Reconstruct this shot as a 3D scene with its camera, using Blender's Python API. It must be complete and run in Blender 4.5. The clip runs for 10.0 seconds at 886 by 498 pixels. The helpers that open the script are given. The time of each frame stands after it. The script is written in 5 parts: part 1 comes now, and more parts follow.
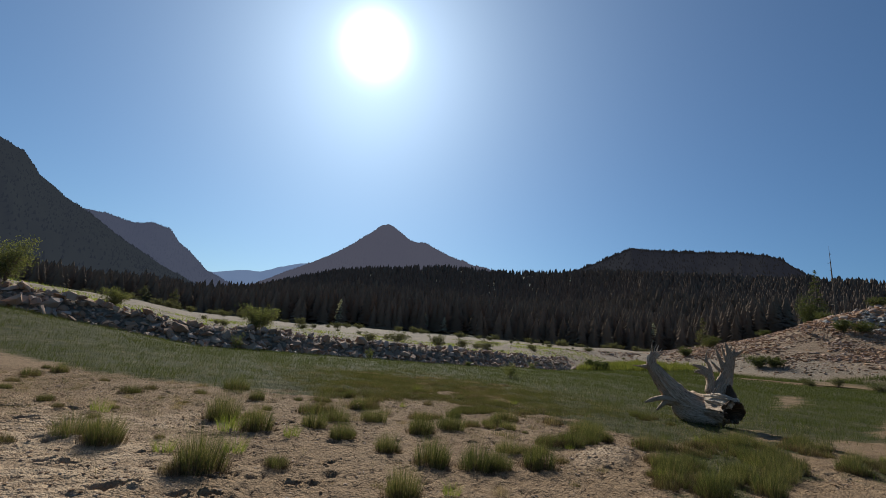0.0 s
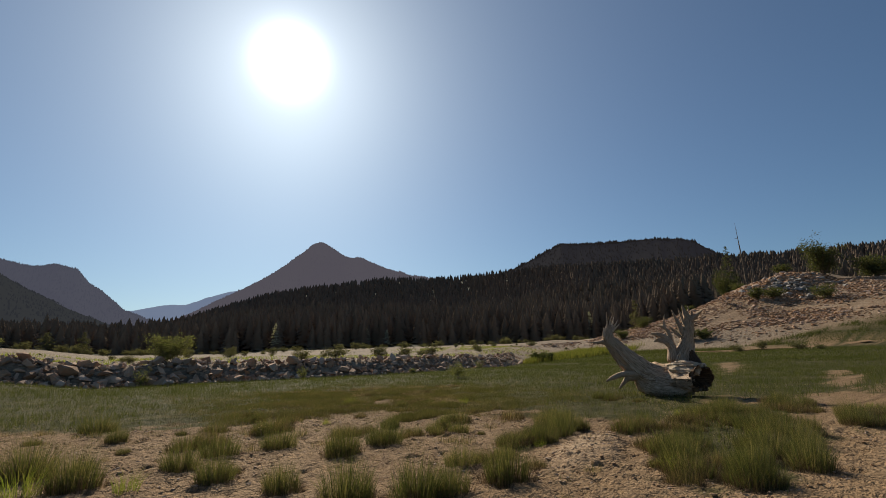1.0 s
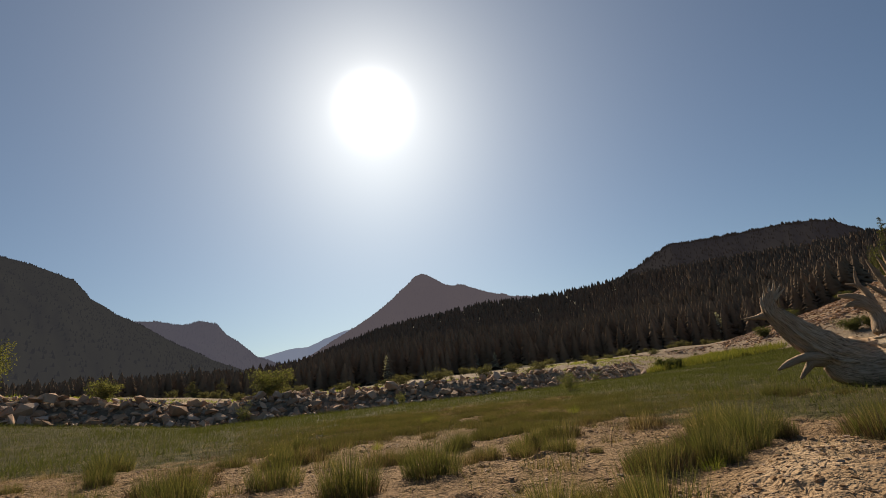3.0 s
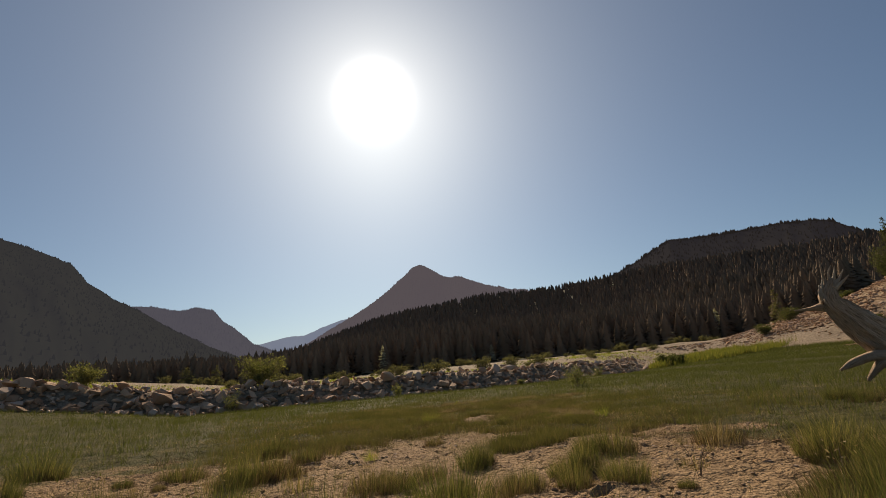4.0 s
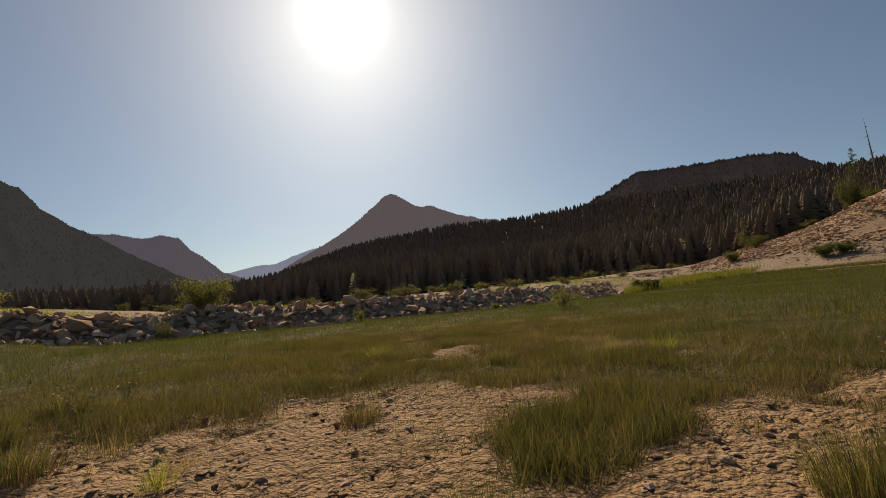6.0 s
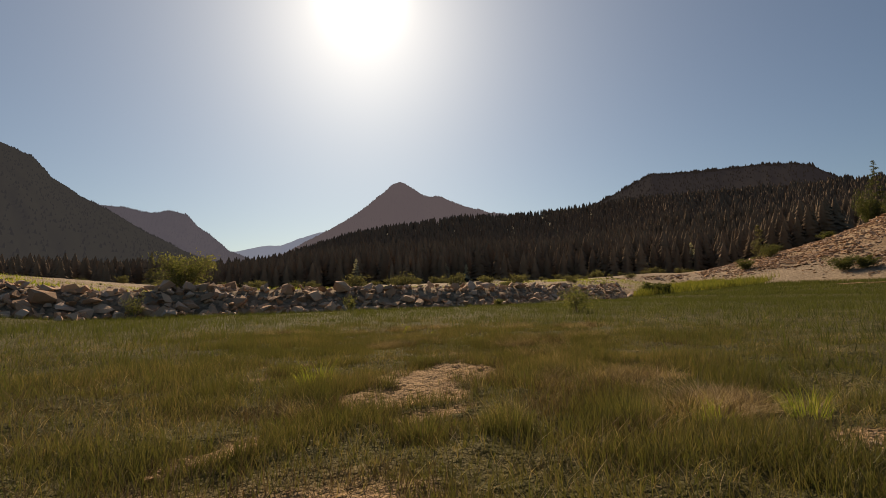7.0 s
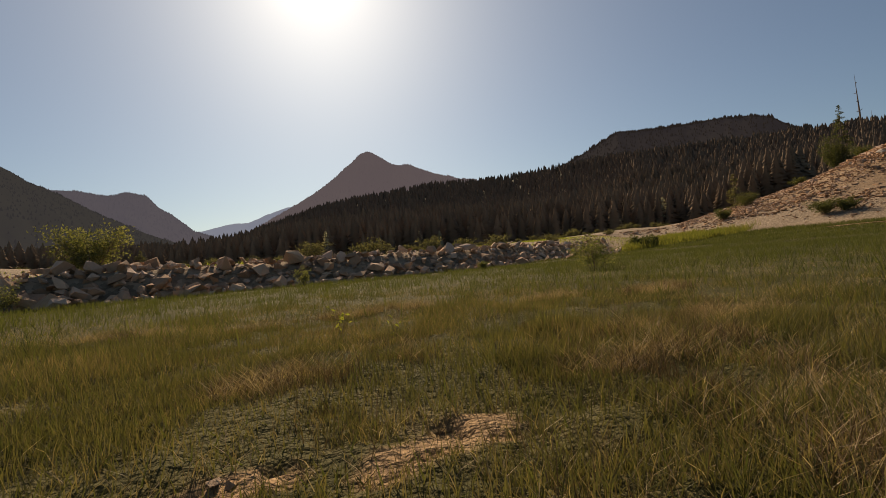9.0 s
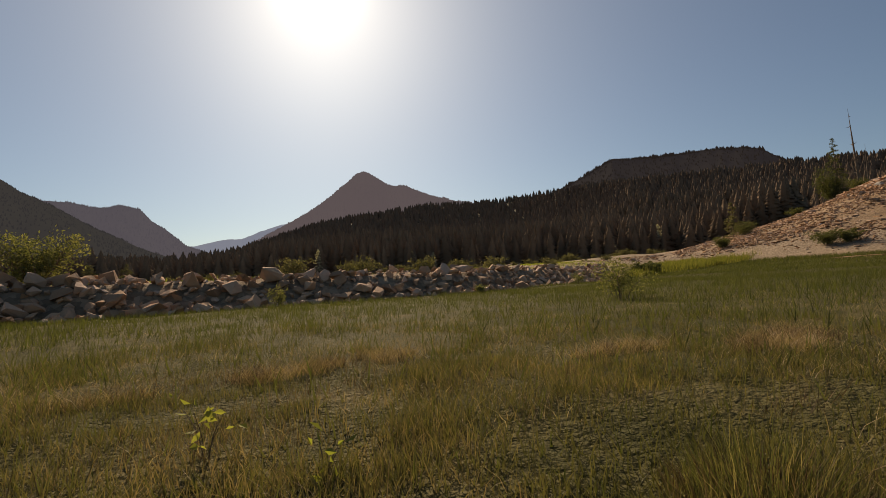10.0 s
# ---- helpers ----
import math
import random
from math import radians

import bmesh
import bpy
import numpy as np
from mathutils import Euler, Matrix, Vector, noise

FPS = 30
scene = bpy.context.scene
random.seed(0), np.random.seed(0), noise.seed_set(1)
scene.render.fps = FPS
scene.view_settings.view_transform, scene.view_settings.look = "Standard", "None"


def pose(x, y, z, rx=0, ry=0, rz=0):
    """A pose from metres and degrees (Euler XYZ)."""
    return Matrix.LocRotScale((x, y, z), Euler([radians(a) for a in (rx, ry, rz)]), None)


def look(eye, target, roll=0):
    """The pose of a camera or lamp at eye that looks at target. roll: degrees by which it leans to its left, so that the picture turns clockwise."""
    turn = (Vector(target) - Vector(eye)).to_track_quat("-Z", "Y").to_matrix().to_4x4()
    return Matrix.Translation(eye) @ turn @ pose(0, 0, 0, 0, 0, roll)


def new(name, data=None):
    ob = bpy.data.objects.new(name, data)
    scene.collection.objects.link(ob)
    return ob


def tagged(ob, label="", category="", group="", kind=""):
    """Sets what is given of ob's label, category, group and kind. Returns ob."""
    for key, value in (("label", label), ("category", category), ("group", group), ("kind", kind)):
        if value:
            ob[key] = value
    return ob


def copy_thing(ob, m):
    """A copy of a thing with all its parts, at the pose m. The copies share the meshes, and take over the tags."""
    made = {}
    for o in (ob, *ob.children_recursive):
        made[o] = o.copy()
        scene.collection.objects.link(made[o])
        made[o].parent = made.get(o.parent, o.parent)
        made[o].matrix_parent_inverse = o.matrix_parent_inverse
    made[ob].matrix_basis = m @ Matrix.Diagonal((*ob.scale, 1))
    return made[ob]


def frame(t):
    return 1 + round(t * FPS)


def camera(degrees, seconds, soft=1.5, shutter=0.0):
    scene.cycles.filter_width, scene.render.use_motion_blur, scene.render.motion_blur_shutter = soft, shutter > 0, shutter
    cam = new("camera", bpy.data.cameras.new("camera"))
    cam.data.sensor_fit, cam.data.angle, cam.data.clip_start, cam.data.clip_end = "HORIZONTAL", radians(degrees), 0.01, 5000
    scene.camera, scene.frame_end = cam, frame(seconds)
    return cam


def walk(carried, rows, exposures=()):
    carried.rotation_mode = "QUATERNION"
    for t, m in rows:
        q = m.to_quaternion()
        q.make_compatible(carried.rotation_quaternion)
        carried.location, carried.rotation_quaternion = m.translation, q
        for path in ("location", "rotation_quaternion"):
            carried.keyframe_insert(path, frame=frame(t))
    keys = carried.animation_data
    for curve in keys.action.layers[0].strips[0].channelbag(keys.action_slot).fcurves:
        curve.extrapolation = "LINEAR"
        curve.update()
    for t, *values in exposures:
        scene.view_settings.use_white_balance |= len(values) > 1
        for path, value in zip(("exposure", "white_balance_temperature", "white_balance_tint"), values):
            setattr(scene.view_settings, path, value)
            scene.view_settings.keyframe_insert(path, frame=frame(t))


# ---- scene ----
cam = camera(86.2, 10.0, soft=0.6)
PATH = [
    (0, (-0.171, -0.559, 1.586), (0.738, 1.178, 1.98), 5.6),
    (0.5, (0.653, 0.471, 1.341), (1.759, 2.089, 1.737), 2.8),
    (1, (1.231, 1.251, 1.207), (2.362, 2.839, 1.652), -1.5),
    (1.5, (1.682, 1.983, 1.05), (2.764, 3.59, 1.546), -6.2),
    (2, (2.288, 2.657, 0.862), (3.222, 4.319, 1.466), -7.2),
    (2.5, (2.834, 3.001, 0.689), (3.632, 4.737, 1.28), -7.1),
    (4, (3.567, 4.884, 0.8), (4.342, 6.65, 1.33), -4.7),
    (4.5, (3.787, 5.753, 0.661), (4.627, 7.498, 1.161), -5.0),
    (5, (4.1, 6.659, 0.593), (4.997, 8.408, 0.961), -6.2),
    (5.5, (4.584, 7.477, 0.584), (5.48, 9.244, 0.86), -6.1),
    (7, (6.265, 10.078, 0.694), (7.128, 11.871, 0.889), -1.3),
    (7.5, (6.692, 11.083, 0.604), (7.588, 12.865, 0.759), -1.9),
    (8, (7.11, 12.021, 0.519), (8.03, 13.796, 0.592), -3.8),
    (8.5, (7.559, 12.926, 0.512), (8.501, 14.689, 0.547), -4.8),
    (9, (8.116, 13.981, 0.525), (9.079, 15.733, 0.58), -4.6),
    (9.5, (8.599, 14.865, 0.557), (9.567, 16.612, 0.649), -3.8),
    (10, (9.073, 15.832, 0.557), (10.063, 17.565, 0.701), -3.1),
]
EXPO = ((0.0, 0.05, 5600, 7), (0.5, 0.08, 6150, 9), (1.0, 0.10, 6500, 10), (1.5, 0.12, 6900, 12), (2.5, 0.15, 7300, 14), (5.5, 0.15, 7900, 16), (7.5, 0.25, 8400, 18), (10.0, 0.25, 8400, 18))
walk(cam, [(t, look(eye, target, roll)) for t, eye, target, roll in PATH], EXPO)

# ---- world, sun ----
SUN_AZ, SUN_EL = 16.0, 33.3
SUN_DIR = Vector((math.sin(radians(SUN_AZ)) * math.cos(radians(SUN_EL)), math.cos(radians(SUN_AZ)) * math.cos(radians(SUN_EL)), math.sin(radians(SUN_EL))))


def N(nt, kind, props=None, **ins):
    """A node; its inputs by name (spaces as underscores), values or sockets."""
    n = nt.nodes.new(kind)
    for k, v in (props or {}).items():
        setattr(n, k, v)
    for k, v in ins.items():
        s = n.inputs[int(k[1:])] if k[0] == "i" and k[1:].isdigit() else n.inputs[k.replace("_", " ")]
        if isinstance(v, bpy.types.NodeSocket):
            nt.links.new(v, s)
        else:
            s.default_value = v
    return n


def M(nt, op, a, b=0.0, c=0.0, clamp=False):
    return N(nt, "ShaderNodeMath", {"operation": op, "use_clamp": clamp}, i0=a, i1=b, i2=c).outputs[0]


def ramp(nt, fac, *stops):
    r = nt.nodes.new("ShaderNodeValToRGB")
    e = r.color_ramp.elements
    while len(e) < len(stops):
        e.new(0.5)
    for s, (p, c) in zip(e, stops):
        s.position, s.color = p, (*c, 1)
    nt.links.new(fac, r.inputs[0])
    return r.outputs[0]


def mixc(nt, fac, a, b, mode="MIX"):
    n = nt.nodes.new("ShaderNodeMix")
    n.data_type, n.blend_type = "RGBA", mode
    for s, v in ((n.inputs[0], fac), (n.inputs[6], a), (n.inputs[7], b)):
        if isinstance(v, bpy.types.NodeSocket):
            nt.links.new(v, s)
        else:
            s.default_value = v if isinstance(v, float) else (*v, 1)
    return n.outputs[2]


world = bpy.data.worlds.new("sky")
scene.world = world
world.use_nodes = True
wt = world.node_tree
wt.nodes.clear()
sky = N(wt, "ShaderNodeTexSky", {"sky_type": "NISHITA", "sun_disc": False, "sun_elevation": radians(SUN_EL), "sun_rotation": radians(SUN_AZ),
                                 "altitude": 700.0, "air_density": 1.0, "dust_density": 1.0, "ozone_density": 3.0})
# the bright, hazy aureole round the sun
ray = N(wt, "ShaderNodeTexCoord").outputs["Generated"]
cosang = N(wt, "ShaderNodeVectorMath", {"operation": "DOT_PRODUCT"}, i0=N(wt, "ShaderNodeVectorMath", {"operation": "NORMALIZE"}, i0=ray).outputs[0], i1=SUN_DIR).outputs["Value"]
ang = M(wt, "ARCCOSINE", M(wt, "MINIMUM", cosang, 0.99999))
core = M(wt, "MULTIPLY", M(wt, "EXPONENT", M(wt, "MULTIPLY", M(wt, "POWER", M(wt, "DIVIDE", ang, radians(2.5)), 2.0), -1.0)), 2.6)
halo = M(wt, "MULTIPLY", M(wt, "EXPONENT", M(wt, "MULTIPLY", ang, -1 / radians(6.0))), 0.32)
veil = M(wt, "MULTIPLY", M(wt, "EXPONENT", M(wt, "MULTIPLY", ang, -1 / radians(21.0))), 0.235)
b1 = N(wt, "ShaderNodeBackground", Color=mixc(wt, 1.0, sky.outputs[0], (0.78, 0.96, 1.03), "MULTIPLY"), Strength=0.058)
b2 = N(wt, "ShaderNodeBackground", Color=(0.95, 0.985, 1.0, 1), Strength=M(wt, "ADD", M(wt, "ADD", core, halo), veil))
N(wt, "ShaderNodeOutputWorld", Surface=N(wt, "ShaderNodeAddShader", i0=b1.outputs[0], i1=b2.outputs[0]).outputs[0])

sun = new("sun", bpy.data.lights.new("sun", "SUN"))
sun.data.energy, sun.data.angle, sun.data.color = 5.0, radians(0.6), (1.0, 0.90, 0.74)
sun.matrix_world = look(SUN_DIR * 100, (0, 0, 0))

# ---- helpers of the scene ----
rng = np.random.default_rng(7)


def sstep(a, b, v):
    t = np.clip((v - a) / (b - a), 0, 1)
    return t * t * (3 - 2 * t)


def vnoise(x, y, seed=0):
    """Smooth value noise, 0 to 1."""
    xi, yi = np.floor(x).astype(np.int64), np.floor(y).astype(np.int64)
    u, v = x - xi, y - yi
    u, v = u * u * (3 - 2 * u), v * v * (3 - 2 * v)

    def h(i, j):
        n = (i * 374761393 + j * 668265263 + seed * 1442695041) & 0xFFFFFFFF
        n = ((n ^ (n >> 13)) * 1274126177) & 0xFFFFFFFF
        return ((n ^ (n >> 16)) & 0xFFFF) / 65535.0

    return (h(xi, yi) * (1 - u) + h(xi + 1, yi) * u) * (1 - v) + (h(xi, yi + 1) * (1 - u) + h(xi + 1, yi + 1) * u) * v


def fbm(x, y, seed=0, octaves=4):
    s, a = 0.0, 0.5
    for k in range(octaves):
        s = s + a * (vnoise(x * 2**k, y * 2**k, seed + k) - 0.5)
        a *= 0.5
    return s


def mesh_of(name, verts, faces, material, smooth=False):
    """A mesh from arrays of places and of corners (all faces of one count)."""
    me = bpy.data.meshes.new(name)
    verts, faces = np.asarray(verts, np.float32), np.asarray(faces, np.int32)
    n = faces.shape[1]
    me.vertices.add(len(verts))
    me.vertices.foreach_set("co", verts.ravel())
    me.loops.add(faces.size)
    me.loops.foreach_set("vertex_index", faces.ravel())
    me.polygons.add(len(faces))
    me.polygons.foreach_set("loop_start", np.arange(0, faces.size, n, dtype=np.int32))
    me.polygons.foreach_set("use_smooth", np.full(len(faces), smooth))
    me.update(calc_edges=True)
    me.validate()
    if material:
        me.materials.append(material)
    return me


def child(name, me, parent, label=""):
    ob = new(name, me)
    ob.parent = parent
    return tagged(ob, label)


def empty(name, m, label, category, group="", kind=""):
    ob = new(name)
    ob.matrix_world = m
    return tagged(ob, label, category, group, kind)


def merged(chunks):
    """Joins (verts, faces) chunks."""
    vs, fs, n = [], [], 0
    for v, f in chunks:
        vs.append(v)
        fs.append(f + n)
        n += len(v)
    return np.concatenate(vs), np.concatenate(fs)


def scattered(tv, tf, places, scales, turns):
    """Copies of one small mesh as arrays: places n x 3, scales n x 3, turns n (about z)."""
    n, k = len(places), len(tv)
    c, s = np.cos(turns)[:, None], np.sin(turns)[:, None]
    p = tv[None] * scales[:, None, :]
    v = np.stack([p[..., 0] * c - p[..., 1] * s, p[..., 0] * s + p[..., 1] * c, p[..., 2]], -1) + places[:, None, :]
    f = tf[None] + (np.arange(n) * k)[:, None, None]
    return v.reshape(-1, 3), f.reshape(-1, tf.shape[1])


def tube(points, radii, sides=8, rough=0.0, ridges=0.0, seed=0, cap=(0, 1)):
    """A tapered limb along points, as triangles."""
    pts = [Vector(p) for p in points]
    n = len(pts)
    verts, up = [], Vector((0.31, 0.17, 0.93))
    prev = None
    for i, p in enumerate(pts):
        d = (pts[min(i + 1, n - 1)] - pts[max(i - 1, 0)]).normalized()
        a = (prev - d * prev.dot(d)) if prev else d.cross(up)
        a.normalize()
        prev, b = a, d.cross(a)
        for k in range(sides):
            th = 2 * math.pi * k / sides
            q = Vector((math.cos(th) * 2.2, math.sin(th) * 2.2, i * 0.35 + seed * 7.3))
            r = radii[i] * (1 + rough * noise.noise(q) + ridges * noise.noise(Vector((math.cos(th) * 7, math.sin(th) * 7, i * 0.06 + seed))))
            verts.append(p + (a * math.cos(th) + b * math.sin(th)) * r)
    faces = []
    for i in range(n - 1):
        for k in range(sides):
            q, w = i * sides + k, i * sides + (k + 1) % sides
            faces += [(q, w, w + sides), (q, w + sides, q + sides)]
    if cap:
        for end, flip in [((0, 1), (n - 1, 0))[q] for q in cap]:
            c = len(verts)
            verts.append(pts[end])
            for k in range(sides):
                q, w = end * sides + k, end * sides + (k + 1) % sides
                faces.append((w, q, c) if flip else (q, w, c))
    return np.array([tuple(v) for v in verts]), np.array(faces)


def spline(ctrl, n):
    """n points on a smooth line through the control points, with any number of columns."""
    c = np.array(ctrl, float)
    c = np.concatenate([2 * c[:1] - c[1:2], c, 2 * c[-1:] - c[-2:-1]])
    out = []
    for u in np.linspace(0, len(c) - 3 - 1e-6, n):
        i, t = int(u), u - int(u)
        p0, p1, p2, p3 = c[i:i + 4]
        out.append(0.5 * (2 * p1 + (p2 - p0) * t + (2 * p0 - 5 * p1 + 4 * p2 - p3) * t * t + (3 * p1 - p0 - 3 * p2 + p3) * t**3))
    return np.array(out)


# ---- the lie of the land ----
HUB = (6.0, 10.0)
BANK_X, BANK_Y = (-200, 5, 20, 32, 43, 60, 80, 120, 400), (34.2, 34.2, 35.2, 39.5, 44.5, 54, 66, 90, 260)
HILL_Y, HILL_H = (-200, -60, 20, 37, 42, 48, 54, 60, 66, 73, 79, 84, 95, 112), (4, 10, 12.0, 13.2, 15.2, 16.2, 14.8, 12.6, 10.0, 8.2, 6.6, 4.8, 1.8, 0)
WOOD_AZ = (-60, -13, -6, 1.5, 6, 11, 15.6, 21, 28, 34, 43, 47, 53, 58, 62, 66, 69, 72, 110)
WOOD_EL = (3.9, 3.7, 4.0, 4.4, 4.9, 6.4, 7.8, 8.7, 9.7, 9.6, 10.1, 10.5, 10.6, 10.6, 10.5, 10.5, 10.3, 10.0, 8.5)
TREE = 9.0


def bank_y(x):
    return np.interp(x, BANK_X, BANK_Y)


def polar(x, y):
    return np.degrees(np.arctan2(x - HUB[0], y - HUB[1])), np.hypot(x - HUB[0], y - HUB[1])


def wood_range(az):
    return np.interp(az, (-15, 3, 12, 28, 38, 44, 52, 75), (400, 420, 560, 820, 860, 700, 540, 520))


def land(x, y):
    """Height of the ground without its fine relief."""
    z = 0.035 * np.maximum(0, x - 40) * sstep(-80, 0, y) * (1 - sstep(100, 300, x)) + 2.1 * sstep(100, 300, x)
    z = z + 0.13 * np.maximum(0, np.minimum(-x + 1, 16)) * sstep(18, 33, y)
    d = y - bank_y(x)
    z = z + (1.15 + 0.5 * sstep(40, 50, x)) * sstep(0, 1, d / (1.9 + 12 * sstep(42, 56, x)))
    z = z + 0.021 * np.clip(d - 2.2, 0, 175)
    up = np.clip((x + 3 * fbm(x / 9, y / 9, 5) - 78) / 62, 0, 1)
    side = np.where(x > 140, 11 + (y - 11) * 133 / np.maximum(x - 7, 1), y)
    z = z + np.interp(side, HILL_Y, HILL_H) * (0.75 * up + 0.25 * sstep(0, 1, up) + 0.37 * np.clip((x - 140) / 48, 0, 1)) * (1 - sstep(195, 300, x))
    az, r = polar(x, y)
    top = wood_range(az) * np.tan(np.radians(np.interp(az, WOOD_AZ, WOOD_EL))) + 0.6 - TREE
    t = np.clip((r - 190) / (wood_range(az) - 190), 0, 1)
    rise = np.maximum(top - 5, 0) * (0.35 * t + 0.65 * t * t) - np.maximum(0, r - wood_range(az)) * 0.2
    z = z + np.maximum(rise, -30) * (1 - sstep(95, 125, np.abs(az - 20)))
    return z


EDGE_X, EDGE_Y = (-40, -5.3, -2.6, 1.1, 5.7, 7.4, 8.4, 9.6, 30), (32, 20.2, 15.8, 12.4, 12.0, 10.4, 8.6, 6.4, 4.5)
# bare patches and grassy islands: x, y, half sizes, turn
BARE = ((7.6, 13.4, 0.5, 0.3, 45), (8.2, 14.05, 1.05, 0.52, 38), (6.7, 14.6, 0.25, 0.13, 20), (8.72, 15.25, 0.28, 0.15, 20), (8.2, 15.35, 0.2, 0.1, 0), (11.35, 16.0, 0.2, 0.13, 0), (9.6, 12.9, 0.35, 0.18, -20), (7.4, 12.7, 0.28, 0.12, 10), (6.3, 12.6, 0.3, 0.12, 30), (8.9, 11.25, 0.28, 0.16, 0),
        (13.6, 7.0, 1.3, 0.5, 20), (14, 5.0, 3, 0.4, 25), (8.6, 9.3, 0.75, 0.4, -40), (17, 5.6, 2.4, 0.5, 15), (24, 7.5, 4, 0.5, 10), (38, 18, 9, 0.7, 25), (30, 9.5, 4, 0.5, 15), (6.9, 15.3, 0.3, 0.12, 0), (73.2, 29.8, 11.5, 4.0, -50))
GRASSY = ((12.9, 5.7, 1.3, 0.6, 20), (8.9, 4.85, 2.9, 0.9, 22), (12.2, 3.9, 1.6, 0.6, 20), (6.6, 9.9, 0.6, 0.35, 20), (3.2, 12.4, 1.0, 0.3, 0), (7.3, 10.2, 0.5, 0.3, 0), (6.6, 6.5, 1.0, 0.2, 25), (8.3, 6.1, 0.6, 0.22, 10), (3.75, 10.3, 0.35, 0.2, 0))
# where last year's grass lies dry
DRY = ((8.85, 11.95, 0.5, 0.22, 20), (6.6, 13.15, 0.45, 0.2, -10), (7.85, 12.3, 0.3, 0.15, 0), (8.05, 11.8, 0.3, 0.15, 0), (8.9, 12.85, 0.95, 0.5, 25), (10.3, 15.5, 1.1, 0.5, 45), (11.4, 16.0, 0.5, 0.3, 0), (9.55, 14.45, 0.35, 0.15, 0), (9.12, 13.4, 0.22, 0.12, 0), (7.56, 20.0, 0.6, 0.22, 0), (10.0, 19.2, 0.8, 0.2, 10), (8.7, 19.15, 0.35, 0.12, 0),
       (7.95, 18.5, 0.2, 0.1, 0), (9.0, 16.35, 0.35, 0.2, 0), (8.45, 16.5, 0.3, 0.2, 0), (12.8, 17.6, 0.7, 0.3, 20), (11.9, 18.2, 0.6, 0.15, 0))


def island(x, y, e):
    c, s = math.cos(radians(e[4])), math.sin(radians(e[4]))
    u, v = (x - e[0]) * c + (y - e[1]) * s, -(x - e[0]) * s + (y - e[1]) * c
    return np.hypot(u / e[2], v / e[3])


def rise_edge(x, y):
    """How far east a place lies towards the foot of the gravel rise."""
    return x + 0.35 * (y - 40) - 14 * (1 - sstep(20, 37, y))


def grassy(x, y):
    """0 on bare mud, 1 in the meadow."""
    w = fbm(x / 1.3, y / 1.3, 11) * 1.6
    rag = fbm(x / 0.3, y / 0.3, 13) * 1.5
    g = sstep(-0.35, 0.55, (y - np.interp(x, EDGE_X, EDGE_Y)) * 0.8 + w + 0.8 * rag)
    for e in GRASSY:
        g = np.maximum(g, 1 - sstep(0.75, 1.25, island(x, y, e) + w * 0.6 + rag * 0.7))
    for e in BARE:
        g = g * sstep(0.8, 1.2, island(x, y, e) + w * 0.5 + rag)
    return g * (1 - sstep(-1.0, 0.3, y - bank_y(x))) * (1 - sstep(72, 80, rise_edge(x, y) + w * 3))


def dry(x, y):
    """1 where the grass lies dry."""
    out = np.zeros(len(x))
    k = (x > 6.4) & (x < 14.6) & (y > 11) & (y < 21.2)
    x, y = x[k], y[k]
    rag, d = fbm(x / 0.4, y / 0.4, 15) * 1.2, np.zeros(len(x))
    for e in DRY:
        d = np.maximum(d, 1 - sstep(0.6, 1.3, island(x, y, e) + rag))
    out[k] = d
    return out


# prints trodden into the wet mud: x, y, half sizes, turn
PRINTS = ((-1.87, 8.29, 0.26, 0.09, 25), (-1.65, 8.15, 0.14, 0.06, 10), (-1.2, 7.05, 0.24, 0.08, 15), (-0.9, 6.95, 0.16, 0.06, 0), (-0.5, 5.06, 0.20, 0.09, 12), (-0.32, 5.1, 0.10, 0.06, 0), (0.42, 5.18, 0.18, 0.06, -8), (1.18, 4.9, 0.16, 0.06, -15),
          (1.35, 4.82, 0.09, 0.05, 0), (0.1, 4.75, 0.16, 0.07, 10), (0.35, 4.66, 0.14, 0.06, -20), (-1.15, 5.98, 0.16, 0.08, 20), (-0.95, 5.9, 0.12, 0.06, 0), (-0.25, 6.35, 0.22, 0.06, 5), (1.75, 5.6, 0.12, 0.05, 10), (-1.5, 9.3, 0.14, 0.06, 0), (-1.25, 9.4, 0.14, 0.06, 20),
          (5.78, 7.7, 0.12, 0.07, 10), (6.19, 8.22, 0.12, 0.08, 30), (8.2, 13.96, 0.08, 0.05, 0), (8.45, 13.9, 0.06, 0.04, 30), (8.0, 13.6, 0.07, 0.05, 0))


def prints(x, y):
    """Dents with a raised far rim."""
    out = np.zeros(np.shape(x))
    for e in PRINTS:
        k = (np.abs(x - e[0]) < 0.6) & (np.abs(y - e[1]) < 0.6)
        if np.any(k):
            d = island(x, y, e) + 0.5 * fbm(x / 0.12, y / 0.12, 49, 2)
            out = out + np.where(k, -0.07 * (1 - sstep(0.45, 1.0, d)) + 0.025 * sstep(0.8, 1.2, d) * (1 - sstep(1.2, 1.9, d)), 0)
    return out


